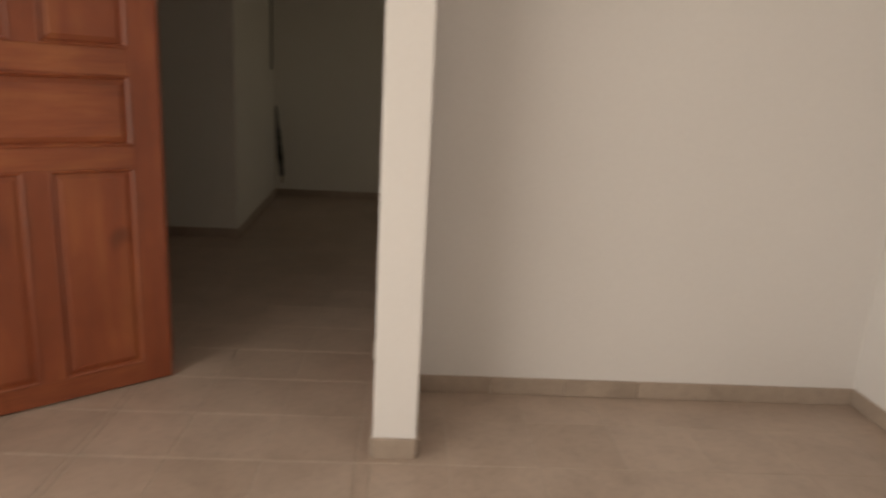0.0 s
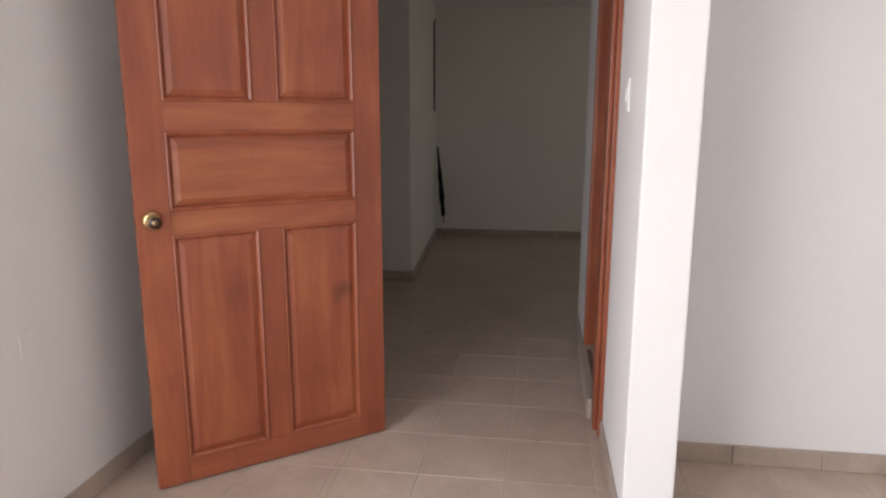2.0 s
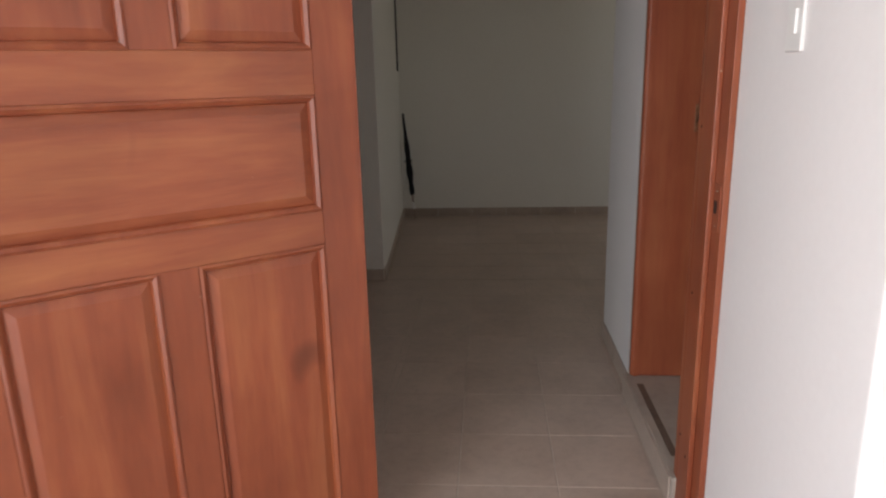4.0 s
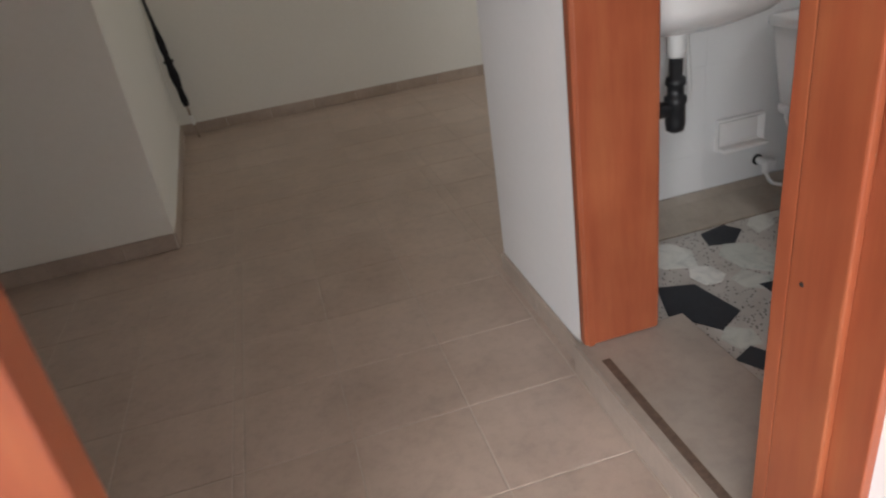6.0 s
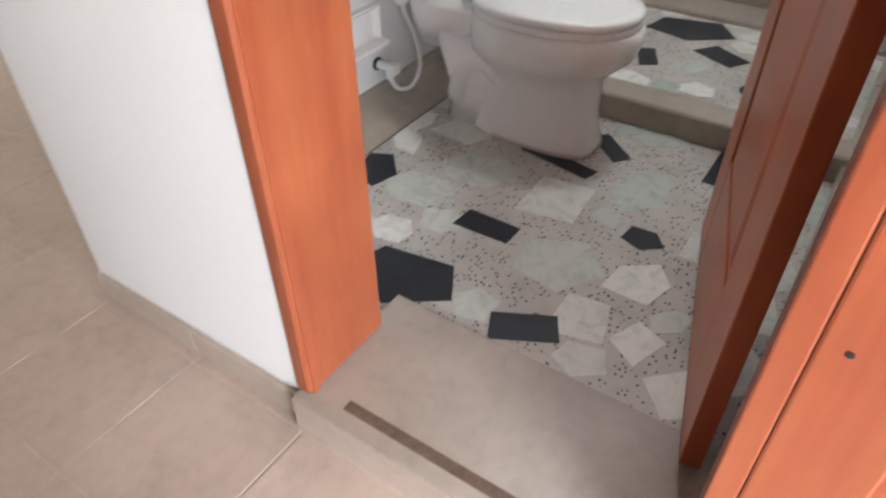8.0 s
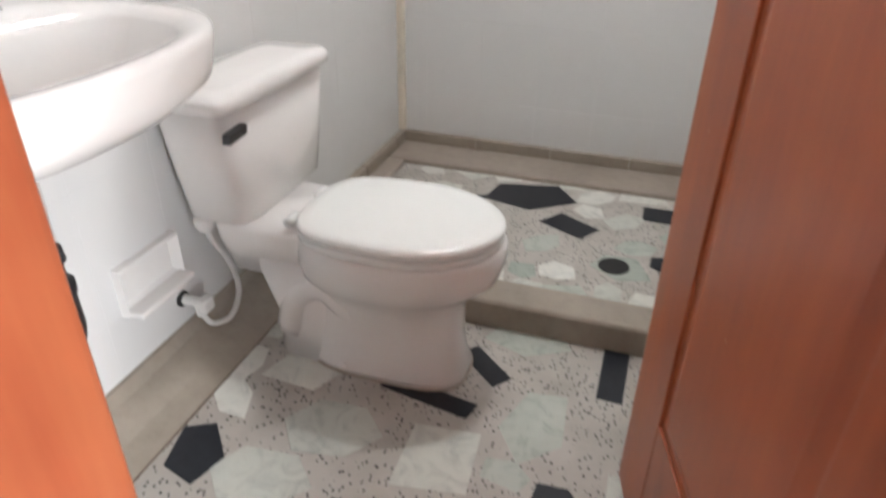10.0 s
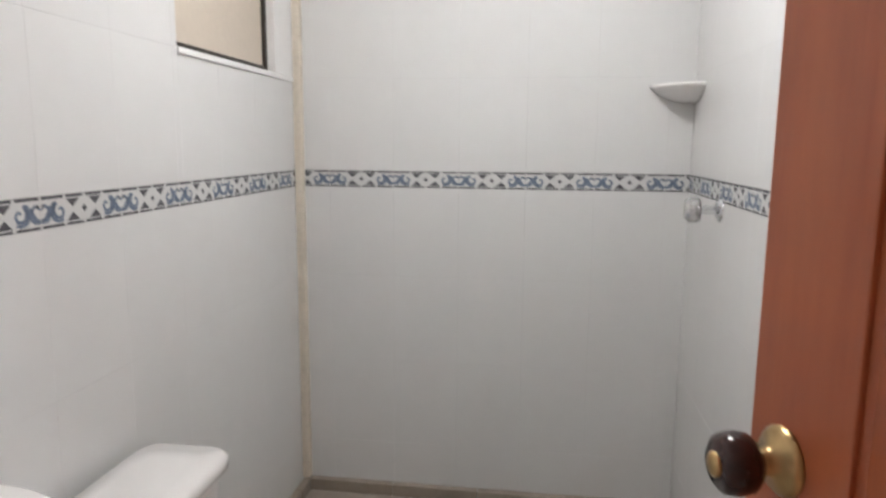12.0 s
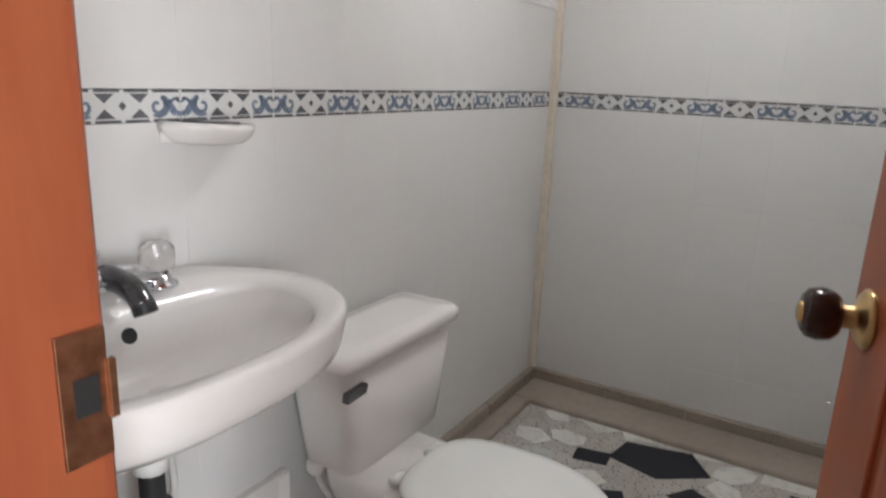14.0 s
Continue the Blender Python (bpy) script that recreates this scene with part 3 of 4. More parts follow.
# ---------------------------------------------------------------- toilet
def toilet():
    T = empty("toilet", pose(1.158, -0.02, FH - 0.006), "white two-piece toilet with closed lid", "toilet")
    cy = 1.725
    # bowl with pedestal
    rings = [oval(0, 1.765, 0.006, 0.108, 0.208, 3.2), oval(0, 1.765, 0.024, 0.109, 0.209, 3.2), oval(0, 1.768, 0.055, 0.104, 0.200, 3.0),
             oval(0, 1.77, 0.13, 0.100, 0.194, 2.7), oval(0, 1.77, 0.20, 0.102, 0.196, 2.5), oval(0, 1.768, 0.235, 0.118, 0.196, 2.3), oval(0, 1.765, 0.27, 0.148, 0.228, 2.2),
             oval(0, 1.745, 0.305, 0.170, 0.250, 2.15), oval(0, 1.738, 0.345, 0.180, 0.256, 2.1), oval(0, 1.735, 0.385, 0.182, 0.256, 2.1), oval(0, 1.735, 0.392, 0.174, 0.25, 2.1)]
    part("bowl", loft(rings), PORC, T, "", True)
    part("rear_deck", loft([oval(0.03, 2.07, 0.24, 0.10, 0.12, 4), oval(0.03, 2.06, 0.33, 0.135, 0.14, 4), oval(0.03, 2.05, 0.375, 0.145, 0.15, 4), oval(0.03, 2.05, 0.388, 0.135, 0.14, 4)]), PORC, T, "", True)
    part("trapway", tube([(-0.048, 1.76, 0.11), (-0.055, 1.84, 0.18), (-0.058, 1.91, 0.235), (-0.055, 1.98, 0.20), (-0.045, 2.02, 0.08)], 0.046, 12), PORC, T, "", True)
    part("foot", loft([oval(0, 1.95, 0.006, 0.088, 0.12, 3), oval(0, 1.95, 0.1, 0.08, 0.11, 3), oval(0, 1.99, 0.30, 0.10, 0.13, 3)]), PORC, T, "", True)
    # seat and lid
    def ovalid(z, k):
        return oval(0, cy, z, 0.178 * k, 0.236 * k, 2.1, 44, 3.2)
    part("seat", loft([ovalid(0.393, 0.985), ovalid(0.397, 1.0), ovalid(0.410, 1.0), ovalid(0.413, 0.985)]), SEATP, T, "", True)
    part("lid", loft([ovalid(0.416, 0.98), ovalid(0.419, 1.005), ovalid(0.430, 1.005), ovalid(0.437, 0.97), ovalid(0.440, 0.85), ovalid(0.442, 0.4)]), SEATP, T, "white closed lid", True)
    for x in (-0.075, 0.075):
        part("seat_hinge", tube([(x - 0.022, 1.975, 0.412), (x, 1.975, 0.412), (x + 0.022, 1.975, 0.412)], 0.013, 10, 2), SEATP, T, "", True)
    # thin ring in the grout colour, just wider than the foot
    part("foot_ring", loft([oval(0, 1.765, 0.006, 0.112, 0.212, 3.2), oval(0, 1.765, 0.010, 0.112, 0.212, 3.2)]), GROUT, T, "thin beige ring round the foot")
    for x in (-0.1, 0.1):
        part("bolt_cap", lathe([(0.012, 0), (0.012, 0.008), (0.006, 0.014), (0.001, 0.014)], 12), WPLAS, T, "", True).matrix_basis = pose(x, 1.86, 0.02)
    # tank
    ty = 2.165
    tank = part("tank", loft([oval(0.09, ty + 0.01, 0.372, 0.175, 0.078, 6), oval(0.09, ty, 0.39, 0.198, 0.088, 6), oval(0.09, ty, 0.50, 0.214, 0.094, 7), oval(0.09, ty, 0.674, 0.24, 0.097, 8), oval(0.09, ty, 0.674, 0.24, 0.097, 8)]), PORC, T, "", True)
    part("tank_lid", loft([oval(0.09, ty - 0.004, 0.672, 0.246, 0.10, 8), oval(0.09, ty - 0.004, 0.676, 0.258, 0.108, 8), oval(0.09, ty - 0.004, 0.698, 0.260, 0.108, 8), oval(0.09, ty - 0.004, 0.709, 0.250, 0.10, 7), oval(0.09, ty - 0.004, 0.711, 0.18, 0.06, 6)]), PORC, T, "white slab tank lid", True)
    part("flush_lever", loft([[(-0.15 + x, 2.052 - q, 0.64 + z) for x, y, z in ((-0.035, 0, -0.012), (0.03, 0, -0.008), (0.035, 0, 0.012), (-0.03, 0, 0.008))] for q in (0.0, 0.012, 0.018)]), STEELD, tank, "small dark chrome flush lever")
    return T


toilet()


def supply():
    s = empty("water_supply_valve", pose(1.03, BY1, 0.225), "white angle valve with a white looped hose", "valve")
    part("escutcheon", lathe([(0.022, 0), (0.022, 0.004), (0.012, 0.010), (0.001, 0.010)], 16), DARKH, s).matrix_basis = pose(0, 0, 0, 90)
    part("valve_body", tube([(0, 0, 0), (0, -0.03, 0), (0, -0.06, 0)], 0.014, 10), WPLAS, s, "", True)
    part("handle", box((-0.02, -0.085, -0.02), (0.02, -0.06, 0.02), 0.008), WPLAS, s)
    part("outlet_nut", tube([(0, -0.05, 0), (0.002, -0.05, -0.02), (0.004, -0.05, -0.04)], 0.013, 10), WPLAS, s, "", True)
    part("hose", tube([(0.004, -0.05, -0.04), (0.03, -0.06, -0.085), (0.09, -0.075, -0.095), (0.13, -0.08, -0.03), (0.10, -0.085, 0.08), (0.045, -0.09, 0.17), (0.03, -0.09, 0.235)], 0.0075, 8), WPLAS, s, "white flexible hose", True)
    part("tank_nut", lathe([(0.016, 0), (0.024, 0.012), (0.024, 0.03), (0.016, 0.034)], 14), WPLAS, s).matrix_basis = pose(0.03, -0.09, 0.205)


supply()


# ---------------------------------------------------------------- wash basin
SX, SZ = 0.575, 0.980


def basin_ring(z, k, cy=0.0, flat=0.0):
    """D-shaped plan: straight back against the wall, round front."""
    out, n = [], 48
    for i in range(n):
        w = 2 * math.pi * i / n
        c, q = math.cos(w), math.sin(w)
        if i <= n // 2:
            f = i / (n / 2)
            if f < 0.3:
                u = f / 0.3
                x, y = 0.380 - 0.175 * u ** 1.3, 0.15 * u
            elif f > 0.7:
                u = (1 - f) / 0.3
                x, y = -0.380 + 0.175 * u ** 1.3, 0.15 * u
            else:
                x, y = 0.205 * (0.5 - f) / 0.2, 0.15
        else:
            x, y = 0.380 * math.copysign(abs(c) ** 0.80, c), 0.275 * math.copysign(abs(q) ** 0.95, q)
        x, y = x * k, y * k
        out.append((x, min(-0.15 + y + cy, -0.001), z + max(0, y) * flat))
    return out


def wash_basin():
    s = empty("wash_basin", pose(SX, BY1, SZ), "white wall-hung porcelain wash basin with tap", "sink")
    bm = loft([basin_ring(-0.165, 0.30, 0.02), basin_ring(-0.15, 0.50, 0.01), basin_ring(-0.115, 0.78), basin_ring(-0.075, 0.955), basin_ring(-0.055, 0.975),
               basin_ring(-0.012, 1.0, 0, 0.14), basin_ring(0.0, 0.992, 0, 0.2), basin_ring(0.004, 0.972, 0, 0.2)], True, False)
    def inner(z, a, b, dy=0.0):
        out = []
        for i in range(48):
            w = 2 * math.pi * i / 48
            c, t = math.cos(w), math.sin(w)
            y = (0.075 if t > 0 else b) * math.copysign(abs(t) ** 0.9, t)
            out.append((a * math.copysign(abs(c) ** 0.85, c), -0.175 + y + dy, z))
        return out
    last = [v for v in bm.verts][-48:]
    rings = [inner(0.002, 0.302, 0.215), inner(-0.010, 0.292, 0.207), inner(-0.05, 0.27, 0.19), inner(-0.09, 0.215, 0.15, -0.005), inner(-0.108, 0.12, 0.085, -0.01), inner(-0.111, 0.03, 0.025, -0.02)]
    prev = last
    for r in rings:
        vs = [bm.verts.new(p) for p in r]
        for i in range(48):
            bm.faces.new((prev[i], prev[(i + 1) % 48], vs[(i + 1) % 48], vs[i]))
        prev = vs
    bm.faces.new(prev)
    bmesh.ops.recalc_face_normals(bm, faces=bm.faces)
    part("bowl", bm, PORC, s, "", True)
    part("drain", lathe([(0.001, 0), (0.026, 0), (0.026, 0.003), (0.018, 0.004), (0.001, 0.002)], 18), CHROME, s, "chrome drain").matrix_basis = pose(0, -0.195, -0.1105)
    ov = part("overflow_hole", lathe([(0.001, 0), (0.014, 0), (0.014, 0.002), (0.001, 0.002)], 18), DARKH, s, "dark overflow hole")
    ov.matrix_basis = pose(0.0, -0.112, -0.028, 68)
    # tap: two handles and a low spout on the rear ledge
    f = part("tap_base", loft([[(x, -0.06 + w * math.cos(k * math.pi / 6), zc + h * math.sin(k * math.pi / 6)) for k in range(12)] for x, w, zc, h in
                              ((-0.108, 0.012, 0.046, 0.010), (-0.09, 0.020, 0.050, 0.016), (-0.04, 0.026, 0.060, 0.020), (0, 0.028, 0.064, 0.022), (0.04, 0.026, 0.060, 0.020), (0.09, 0.020, 0.050, 0.016), (0.108, 0.012, 0.046, 0.010))]), CHROME, s, "arched chrome tap body", True)
    part("spout", tube([(0, -0.06, 0.066), (0, -0.10, 0.066), (0, -0.135, 0.056), (0, -0.160, 0.034)], lambda u: 0.023 - 0.004 * u, 14), STEELD, f, "dark chrome spout", True)
    part("aerator", tube([(0, -0.156, 0.039), (0, -0.160, 0.031), (0, -0.164, 0.023)], 0.0195, 14, 3), BPLAS, f, "black spout end", True)
    part("pop_up_rod", tube([(0, -0.035, 0.05), (0, -0.035, 0.085), (0, -0.035, 0.105)], lambda u: 0.003 + 0.004 * (u > 0.8), 8), CHROME, f, "", True)
    for x in (-0.10, 0.10):
        h = part("handle", lathe([(0.020, 0.03), (0.029, 0.034), (0.032, 0.05), (0.031, 0.07), (0.024, 0.080), (0.001, 0.082)], 14), ACRYL, f, "clear grey acrylic tap handle", True)
        h.matrix_basis = pose(x, -0.06, 0.028)
        part("collar", lathe([(0.034, 0), (0.034, 0.004), (0.024, 0.012), (0.018, 0.03), (0.001, 0.031)], 20), CHROME, h, "chrome collar", True)
    # waste pipe
    part("tailpiece", tube([(-0.03, -0.19, -0.15), (-0.03, -0.19, -0.19), (-0.03, -0.19, -0.235)], 0.029, 14, 3), WPLAS, s, "white waste nut", True)
    trap = part("trap", lathe([(0.021, -0.215), (0.021, -0.30), (0.031, -0.302), (0.033, -0.325), (0.026, -0.33), (0.027, -0.36), (0.036, -0.365), (0.036, -0.385), (0.032, -0.39), (0.033, -0.455), (0.029, -0.478), (0.016, -0.486), (0.001, -0.487)][::-1], 20), BPLAS, s, "black plastic bottle trap", True)
    trap.matrix_basis = pose(-0.03, -0.19, 0)
    part("outlet_arm", tube([(-0.03, 0, -0.40), (-0.06, 0.01, -0.395), (-0.085, 0.05, -0.37), (-0.085, 0.12, -0.36), (-0.085, 0.188, -0.36)], 0.019, 12), BPLAS, trap, "", True)
    part("arm_nut", tube([(-0.028, 0, -0.402), (-0.045, 0, -0.402), (-0.06, 0.002, -0.402)], 0.027, 12, 3), BPLAS, trap)
    for x in (-0.07, 0.07):
        part("supply_hose", tube([(x, -0.06, 0.02), (x * 1.3, -0.06, -0.2), (x * 1.8, -0.03, -0.42), (x * 1.8, -0.001, -0.45)], 0.007, 8), WPLAS, s, "", True)


wash_basin()


# ---------------------------------------------------------------- small wall fittings
def soap_dish(m, w, d, label, name="soap_dish"):
    s = empty(name, m, label, "soap dish")
    def half(z, k, h=0.0):
        n = 22
        pts = [(w / 2 * k * math.cos(math.pi * i / n), -d * k * math.sin(math.pi * i / n) ** 0.7, z) for i in range(n + 1)]
        return pts
    part("dish", loft([half(-0.034, 0.55), half(-0.030, 0.78), half(-0.016, 0.95), half(-0.004, 1.0), half(0.006, 1.0), half(0.009, 0.95), half(0.0, 0.82), half(-0.006, 0.5)]), PORC, s, "", True)
    part("back_plate", box((-w / 2 + 0.004, -0.012, -0.032), (w / 2 - 0.004, 0, 0.004), 0.004), PORC, s)


soap_dish(pose(0.835, BY1, 1.284, 0, 3, 0), 0.20, 0.09, "white ceramic soap dish on the tiled wall")


def corner_shelf():
    s = empty("corner_shelf", pose(BX1, BY0, 1.650), "white ceramic quarter-round shower corner shelf", "shelf")
    def q(r, z):
        return [(0, 0, z)] + [(-r * math.cos(math.pi / 2 * i / 16), r * math.sin(math.pi / 2 * i / 16), z) for i in range(17)]
    part("shelf", loft([q(0.02, -0.055), q(0.07, -0.05), q(0.12, -0.03), q(0.145, -0.010), q(0.15, -0.004), q(0.15, 0.004), q(0.14, 0.006)]), PORC, s, "", True)


corner_shelf()

sv = empty("shower_valve", pose(2.17, BY0, 1.272), "chrome shower valve on the tiled wall", "shower valve")
part("escutcheon", lathe([(0.034, 0), (0.034, 0.004), (0.02, 0.014), (0.001, 0.014)], 20), CHROME, sv, "", True).matrix_basis = pose(0, 0, 0, -90)
part("stem", tube([(0, 0, 0), (0, 0.04, 0), (0, 0.075, 0)], 0.012, 12, 3), CHROME, sv, "", True)
k = part("handle", lathe([(0.014, 0.055), (0.034, 0.06), (0.036, 0.085), (0.026, 0.098), (0.001, 0.1)], 8), ACRYL, sv, "translucent faceted handle")
k.matrix_basis = pose(0, 0, 0, -90)

ph = empty("paper_holder", pose(0.935, BY1, 0.365), "white ceramic paper holder set in the wall", "paper holder")
trough = [[(x, y, z) for x, z in ((-0.10, zl), (0.10, zl), (0.10, zh), (-0.10, zh))] for y, zl, zh in ((0.0, -0.062, 0.06), (-0.02, -0.062, 0.06), (-0.024, -0.058, 0.054))]
bm = loft(trough, True, False)
rim = [v for v in bm.verts][-4:]
deep = [bm.verts.new(p) for p in ((-0.082, -0.004, -0.036), (0.082, -0.004, -0.036), (0.082, -0.004, 0.04), (-0.082, -0.004, 0.04))]
for i in range(4):
    bm.faces.new((rim[i], rim[(i + 1) % 4], deep[(i + 1) % 4], deep[i]))
bm.faces.new(deep)
bmesh.ops.recalc_face_normals(bm, faces=bm.faces)
part("surround", bm, PORC, ph)
part("lip", box((-0.098, -0.058, -0.064), (0.098, -0.001, -0.046), 0.008, 3), PORC, ph, "", True)

# corner bead and window trim
tagged(obj("corner_trim", box((BX1 - 0.032, BY1 - 0.03, FH + 0.063), (BX1 - 0.0005, BY1 + 0.003, CH), 0.008), CREAM), "yellowed cream corner strip between tiled walls", "trim", kind="structure")
win = tagged(new("window_1"), "small bathroom window with frosted beige pane", "window", kind="structure")
fr = 0.018
for lo, hi in (((WX0, 2.300, WZ0), (WX1 - 0.02, 2.325, WZ0 + fr)), ((WX1 - 0.02 - fr, 2.299, WZ0), (WX1 - 0.02, 2.326, WZ1)), ((WX0, 2.299, WZ0), (WX0 + fr, 2.326, WZ1)), ((WX0, 2.300, WZ1 - fr), (WX1 - 0.02, 2.325, WZ1))):
    part("window_frame", box(lo, hi, 0.002), WFRAME, win)
part("pane", box((WX0, 2.310, WZ0), (WX1 - 0.02, 2.315, WZ1)), PANE, win, "frosted beige pane")
part("window_sill", box((WX0 - 0.005, BY1 - 0.006, WZ0 - 0.018), (BX1 - 0.033, 2.329, WZ0 - 0.001), 0.003), ALU, win)
part("reveal", box((WX1 - 0.02, BY1 - 0.003, WZ0), (BX1 - 0.033, 2.329, WZ1 + 0.05), 0.002), ALU, win)

# Unseen lamp, added as the source of the bathroom's light.
cl = empty("added_ceiling_lamp", pose(1.65, 1.5, CH), "unseen round ceiling lamp added to light the bathroom", "ceiling lamp")
part("base", lathe([(0.13, -0.02), (0.135, 0.0), (0.001, 0.0)], 28), WPLAS, cl)
m, t, b = nodes_of("added_lamp_glow", 0.3)
b.inputs["Emission Color"].default_value = (0.97, 0.97, 0.98, 1)
b.inputs["Emission Strength"].default_value = 18.0
b.inputs["Base Color"].default_value = (0.9, 0.9, 0.88, 1)
part("globe", lathe([(0.001, -0.10), (0.05, -0.095), (0.10, -0.07), (0.125, -0.03), (0.125, -0.02), (0.001, -0.02)], 28), m, cl, "glowing globe of the added lamp", True)


# ---------------------------------------------------------------- wall tiles and border of the bathroom
SHARED = {}


def shared_box(w, d, h, bev, mat):
    """One mesh for all pieces of a size, in its own corner."""
    key = (round(w, 3), round(d, 4), round(h, 3), mat.name)
    if key not in SHARED:
        bm = box((0, 0, 0), (w, d, h))
        if bev:
            top = [e for e in bm.edges if sum((v.co.y if d < min(w, h) else v.co.z) < 0.0005 for v in e.verts) == 2]
            bmesh.ops.bevel(bm, geom=top, offset=bev, segments=1, affect="EDGES")
        me = bpy.data.meshes.new("piece")
        bm.to_mesh(me)
        bm.free()
        me.materials.append(mat)
        SHARED[key] = me
    return SHARED[key]


def piece(name, me, parent, m):
    ob = new(name, me)
    ob.parent = parent
    ob.matrix_basis = m
    return ob


LZ0, LZ1, LP = 1.294, 1.354, 0.2405


def motif_meshes():
    """Border pattern for one repeat, from -LP/2 to LP/2 about the small diamond, on the plane y = 0 facing -y."""
    h = (LZ1 - LZ0) / 2
    y = -0.0012
    grey, blue = bmesh.new(), bmesh.new()

    def flat(bm, pts):
        f = bm.faces.new([bm.verts.new((px, y, pz)) for px, pz in pts])
        f.normal_update()
        if f.normal.y > 0:
            f.normal_flip()
    for sx in (-1, 1):
        for sz in (-1, 1):
            for x0, x1 in ((0.004, 0.052), (0.060, 0.117)):
                flat(grey, [(sx * x0, sz * h * 0.80), (sx * x1, sz * h * 0.80), (sx * x1, sz * h * 0.97), (sx * x0, sz * h * 0.97)])
            flat(grey, [(sx * 0.014, sz * h * 0.72), (sx * 0.052, sz * h * 0.72), (sx * 0.034, sz * h * 0.16)])
    flat(grey, [(0.008, 0), (0, 0.008), (-0.008, 0), (0, -0.008)])

    def ribbon(pts, w):
        for (a, b), (wa, wb) in zip(zip(pts, pts[1:]), zip(w, w[1:])):
            d = Vector((b[0] - a[0], b[1] - a[1]))
            if d.length < 1e-6:
                continue
            n = Vector((-d.y, d.x)).normalized()
            flat(blue, [(a[0] + n.x * wa, a[1] + n.y * wa), (b[0] + n.x * wb, b[1] + n.y * wb), (b[0] - n.x * wb, b[1] - n.y * wb), (a[0] - n.x * wa, a[1] - n.y * wa)])
    for sx in (-1, 1):
        cx = sx * 0.070
        pts, ws = [], []
        for i in range(22):
            u = i / 21
            r = 0.003 + 0.0165 * u
            w = math.pi * (0.2 + 2.1 * u)
            pts.append((cx + sx * r * math.cos(w), r * math.sin(w)))
            ws.append(0.0026 + 0.0024 * u)
        pts += [(sx * 0.094, -0.012), (sx * 0.104, -0.002), (sx * 0.112, 0.010), (sx * 0.1195, 0.016)] if pts[-1][1] < 0.1 else []
        ws += [0.0045, 0.005, 0.0045, 0.003]
        ribbon(pts[:22], ws[:22])
        ribbon([(sx * 0.078, 0.016), (sx * 0.090, 0.010), (sx * 0.100, -0.006), (sx * 0.110, -0.016), (sx * 0.1195, -0.014)], [0.004, 0.0065, 0.008, 0.006, 0.004])
        ribbon([(sx * 0.060, -0.017), (sx * 0.074, -0.020), (sx * 0.088, -0.014), (sx * 0.097, 0.004), (sx * 0.108, 0.014), (sx * 0.1195, 0.006)], [0.002, 0.003, 0.0035, 0.0035, 0.003, 0.002])
        flat(grey, [(sx * 0.113 + 0.005, 0.012), (sx * 0.113, 0.017), (sx * 0.113 - 0.005, 0.012), (sx * 0.113, 0.007)])
    out = []
    for nm, bm, mat in (("border_figure", grey, LGREY), ("border_scroll", blue, LBLUE)):
        me = bpy.data.meshes.new(nm)
        bm.to_mesh(me)
        bm.free()
        me.materials.append(mat)
        out.append((nm, me))
    return out


MOTIF = motif_meshes()


def tile_wall(root, m, length, phase, hole=None):
    """White tiles and the border over a wall of that length. m: local x along the wall, -y out of it, z up."""
    def row(z0, z1, tw):
        first = (phase + LP / 2) % LP
        cuts = [0.0] + [first + k * LP for k in range(int(length / LP) + 2) if 0.02 < first + k * LP < length - 0.01] + [length]
        for a, b in zip(cuts, cuts[1:]):
            parts = [(a, b, z0, z1)]
            if hole:
                x0, x1, h0, h1 = hole
                if b > x0 and a < x1 and z1 > h0 and z0 < h1:
                    parts = [q for q in ((a, min(b, x0), z0, z1), (max(a, x1), b, z0, z1), (max(a, x0), min(b, x1), z0, h0), (max(a, x0), min(b, x1), h1, z1)) if q[1] - q[0] > 0.01 and q[3] - q[2] > 0.01]
            for p0, p1, q0, q1 in parts:
                piece("wall_tile", shared_box(p1 - p0 - 0.0002, 0.012, q1 - q0 - 0.0002, 0.0003, GLAZE), root, m @ pose(p0 + 0.0004, 0.0, q0 + 0.0004))
    low = LZ0
    rows = []
    while low > FH + 0.02:
        rows.append((max(FH + 0.01, low - 0.33), low))
        low -= 0.33
    up = LZ1
    while up < CH - 0.02:
        rows.append((up, min(CH - 0.002, up + 0.33)))
        up += 0.33
    for z0, z1 in rows:
        row(z0, z1, LP)
    c = phase
    while c - LP / 2 > 0:
        c -= LP
    while c < length + LP / 2:
        a, b = max(0, c - LP / 2), min(length, c + LP / 2)
        if b - a > 0.01:
            tile = piece("border_tile", shared_box(b - a - 0.0012, 0.012, LZ1 - LZ0 - 0.002, 0.001, LWHITE), root, m @ pose(a + 0.0006, 0, LZ0 + 0.001))
            if b - a > LP / 3:
                for nm, me in MOTIF:
                    piece(nm, me, tile, pose(c - a - 0.0006, 0.0006, (LZ1 - LZ0) / 2 - 0.001))
        c += LP


tile_wall(wall_sink, pose(BX0, BY1, 0), BX1 - BX0, 0.669 - BX0, (WX0 - BX0 - 0.004, BX1 - BX0 - 0.034, WZ0 - 0.018, WZ1 + 0.05))
tile_wall(wall_back, pose(BX1, BY1, 0, 0, 0, -90), BY1 - BY0, BY1 - 1.791)
tile_wall(wall_shower, pose(BX1, BY0, 0, 0, 0, 180), BX1 - BX0, 0.11)

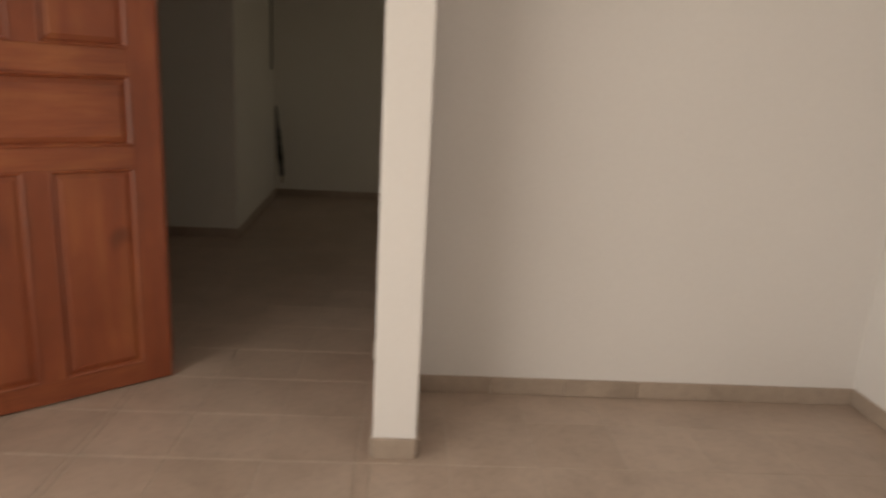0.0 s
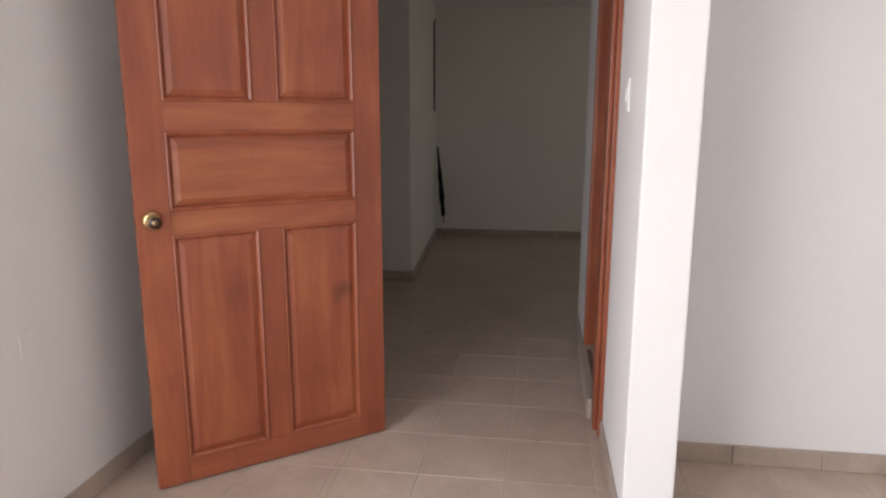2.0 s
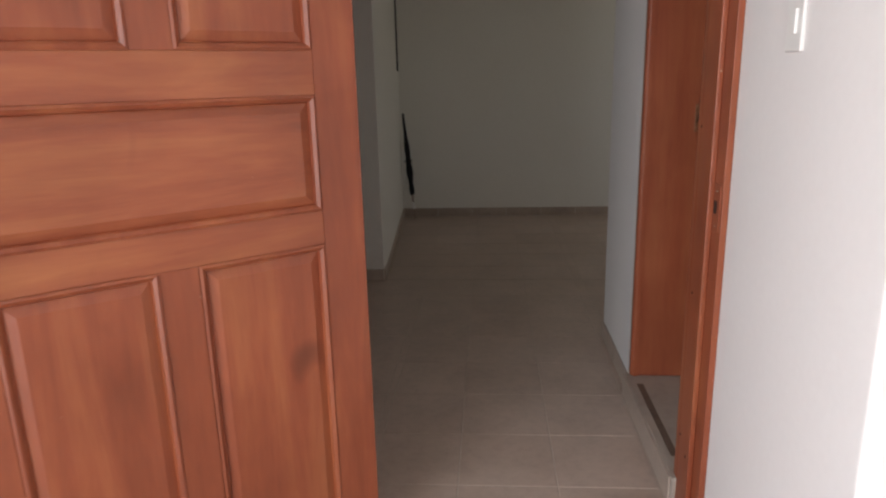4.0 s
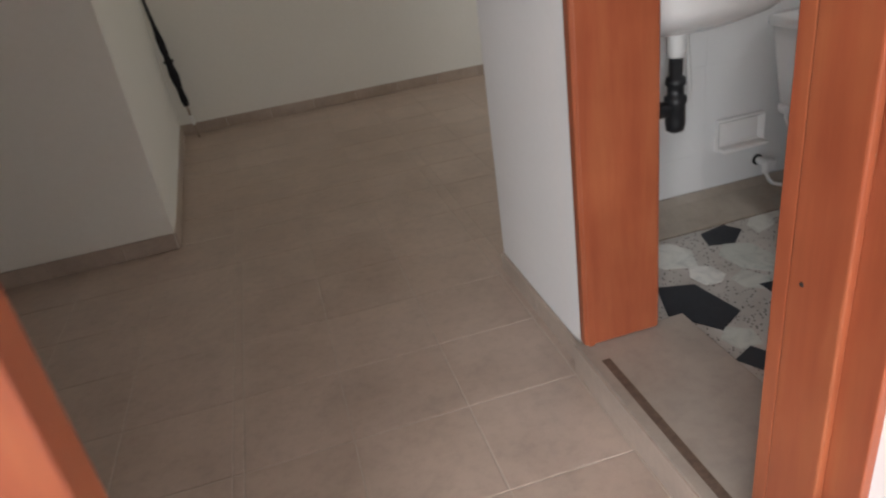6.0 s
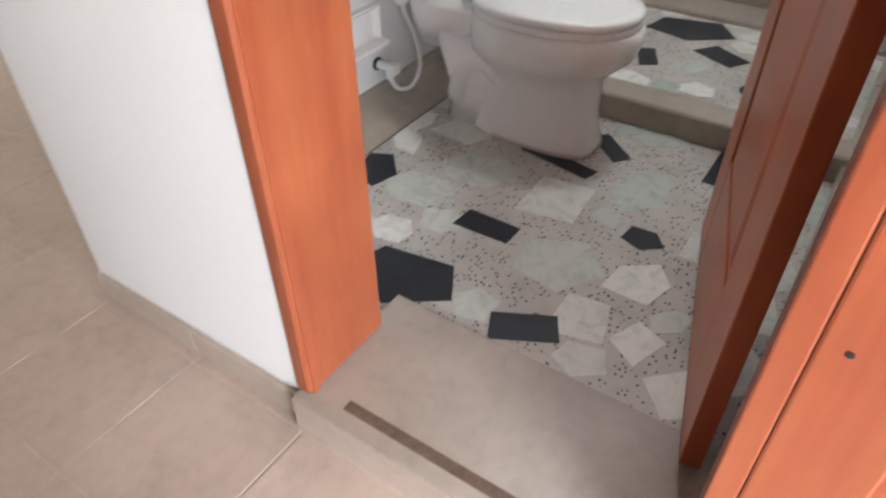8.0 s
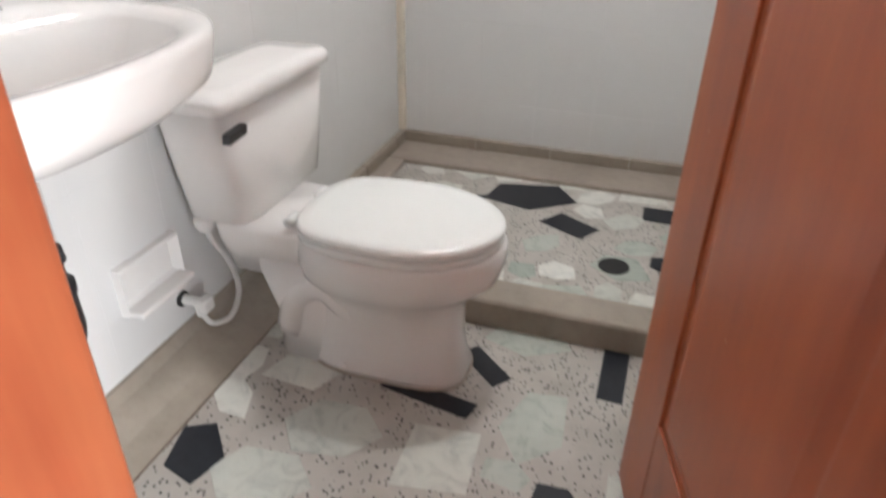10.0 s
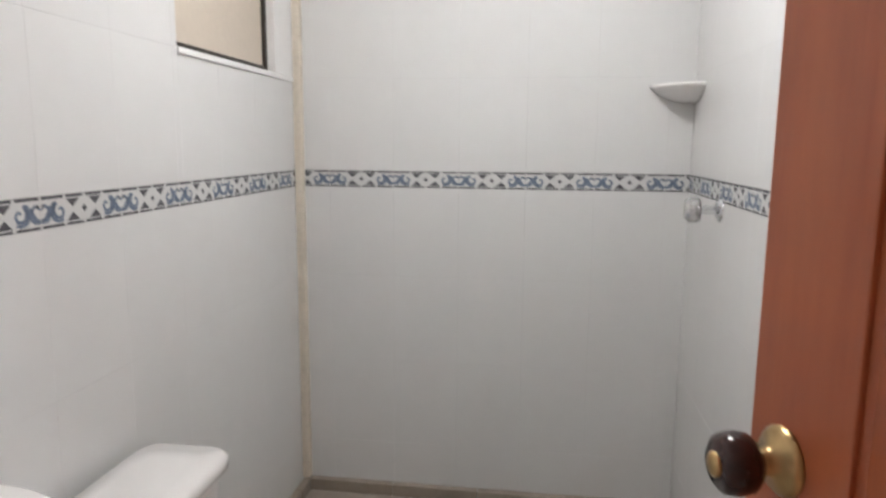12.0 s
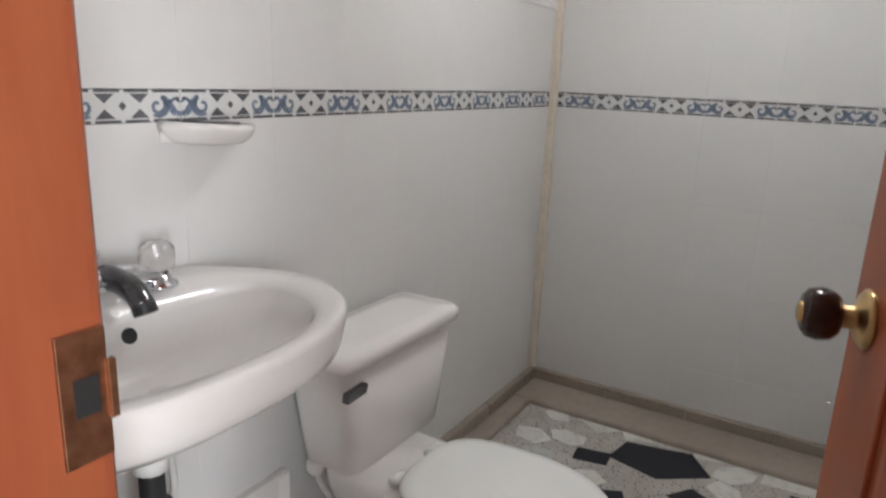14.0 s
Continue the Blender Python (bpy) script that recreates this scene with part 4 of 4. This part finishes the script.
# ---------------------------------------------------------------- marble pieces in the terrazzo
def chip(name, x, y, w, h, ang, mat, sides=4, jitter=0.18, rng=random):
    pts = []
    for i in range(sides):
        a = 2 * math.pi * (i + 0.5) / sides
        k = 1 + rng.uniform(-jitter, jitter)
        f = 1.38 if sides == 4 else 1.22
        pts.append((w / 2 * f * k * math.cos(a), h / 2 * f * k * math.sin(a)))
    bm = bmesh.new()
    top = [bm.verts.new((px, py, 0.0012)) for px, py in pts]
    low = [bm.verts.new((px * 1.02, py * 1.02, -0.002)) for px, py in pts]
    bm.faces.new(top)
    for i in range(sides):
        bm.faces.new((low[i], low[(i + 1) % sides], top[(i + 1) % sides], top[i]))
    ob = obj(name, bm, mat, floor_bath)
    ob.matrix_basis = pose(x, y, FH + (0.0008 if mat is MBLACK else 0) - 0.0006 * rng.random(), 0, 0, ang)
    return ob


rng = random.Random(7)
BLACK = [(0.375, 1.69, 0.165, 0.27, 8, 5), (0.712, 2.035, 0.17, 0.11, 28, 5), (0.653, 1.616, 0.08, 0.165, 0, 4), (0.827, 1.258, 0.08, 0.09, 10, 5),
         (1.042, 1.608, 0.06, 0.26, -10, 4), (1.197, 1.503, 0.06, 0.16, -42, 4), (1.282, 1.183, 0.26, 0.07, 0, 4), (0.387, 1.363, 0.085, 0.16, 28, 4),
         (2.220, 1.600, 0.19, 0.31, 12, 5), (2.030, 1.410, 0.11, 0.18, -30, 4), (2.115, 1.810, 0.09, 0.13, 10, 4), (1.880, 1.650, 0.15, 0.07, 25, 4), (2.215, 1.110, 0.11, 0.12, 0, 4), (1.860, 1.080, 0.09, 0.09, 10, 5)]
for x, y, w, h, a, n in BLACK:
    chip("black_marble_piece", x, y, w, h, a, MBLACK, n, 0.10, rng)
PALE = [(0.87, 1.78, 0.16, 0.20, 5, 6), (0.865, 1.52, 0.19, 0.17, 5, 4), (0.62, 1.40, 0.17, 0.20, 25, 5), (0.69, 1.87, 0.13, 0.19, 5, 6), (1.34, 1.42, 0.13, 0.21, 5, 5), (1.03, 1.34, 0.22, 0.13, -5, 5)]
for x, y, w, h, a, n in PALE:
    chip("pale_marble_piece", x, y, w, h, a, MWHITE if n != 5 else MGREEN, n, 0.10, rng)
taken = [(x, y, max(w, h) / 2) for x, y, w, h, a, n in BLACK + PALE]
for _ in range(2600):
    x, y = rng.uniform(0.36, 2.38), rng.uniform(0.90, 2.12)
    r = rng.uniform(0.05, 0.11)
    if CX0 - r - 0.02 < x < CX1 + r + 0.02:
        continue
    if all(math.hypot(x - a, y - b) > (r + c) * 0.93 for a, b, c in taken):
        taken.append((x, y, r))
        chip("pale_marble_piece", x, y, 2 * r * rng.uniform(0.6, 1), 2 * r, rng.uniform(0, 180), rng.choice((MWHITE, MWHITE, MGREEN)), rng.choice((4, 5, 5, 6)), 0.24, rng)

# ---------------------------------------------------------------- floor tiles
TP = 0.335
TX, TY = -0.056, 1.633
AREAS = [(-1.03, -3.0, 0.0, HCY + 0.02), (XL, -3.0, -1.03, YD), (0.0, -3.0, XR, YW), (-2.6, YD + 0.14, -1.03, HCY + 0.02), (-1.47, HCY + 0.02, 0.0, YF), (0.0, 2.33, 2.3, YF)]


def tile_floor():
    for ax0, ay0, ax1, ay1 in AREAS:
        for i in range(math.floor((ax0 - TX) / TP), math.ceil((ax1 - TX) / TP)):
            for j in range(math.floor((ay0 - TY) / TP), math.ceil((ay1 - TY) / TP)):
                x0, x1 = max(ax0, TX + i * TP), min(ax1, TX + (i + 1) * TP)
                y0, y1 = max(ay0, TY + j * TP), min(ay1, TY + (j + 1) * TP)
                g = 0.0016
                if x1 - x0 < 0.01 or y1 - y0 < 0.02:
                    continue
                w, d = x1 - x0 - 2 * g, y1 - y0 - 2 * g
                key = ("floor", round(w, 3), round(d, 3))
                if key not in SHARED:
                    bm = loft([[(0, 0, -0.008), (w, 0, -0.008), (w, d, -0.008), (0, d, -0.008)], [(0, 0, -0.0012), (w, 0, -0.0012), (w, d, -0.0012), (0, d, -0.0012)],
                               [(0.002, 0.002, 0), (w - 0.002, 0.002, 0), (w - 0.002, d - 0.002, 0), (0.002, d - 0.002, 0)]])
                    me = bpy.data.meshes.new("floor_tile")
                    bm.to_mesh(me)
                    bm.free()
                    me.materials.append(TILE)
                    SHARED[key] = me
                piece("floor_tile", SHARED[key], floor, pose(x0 + g, y0 + g, 0))


tile_floor()
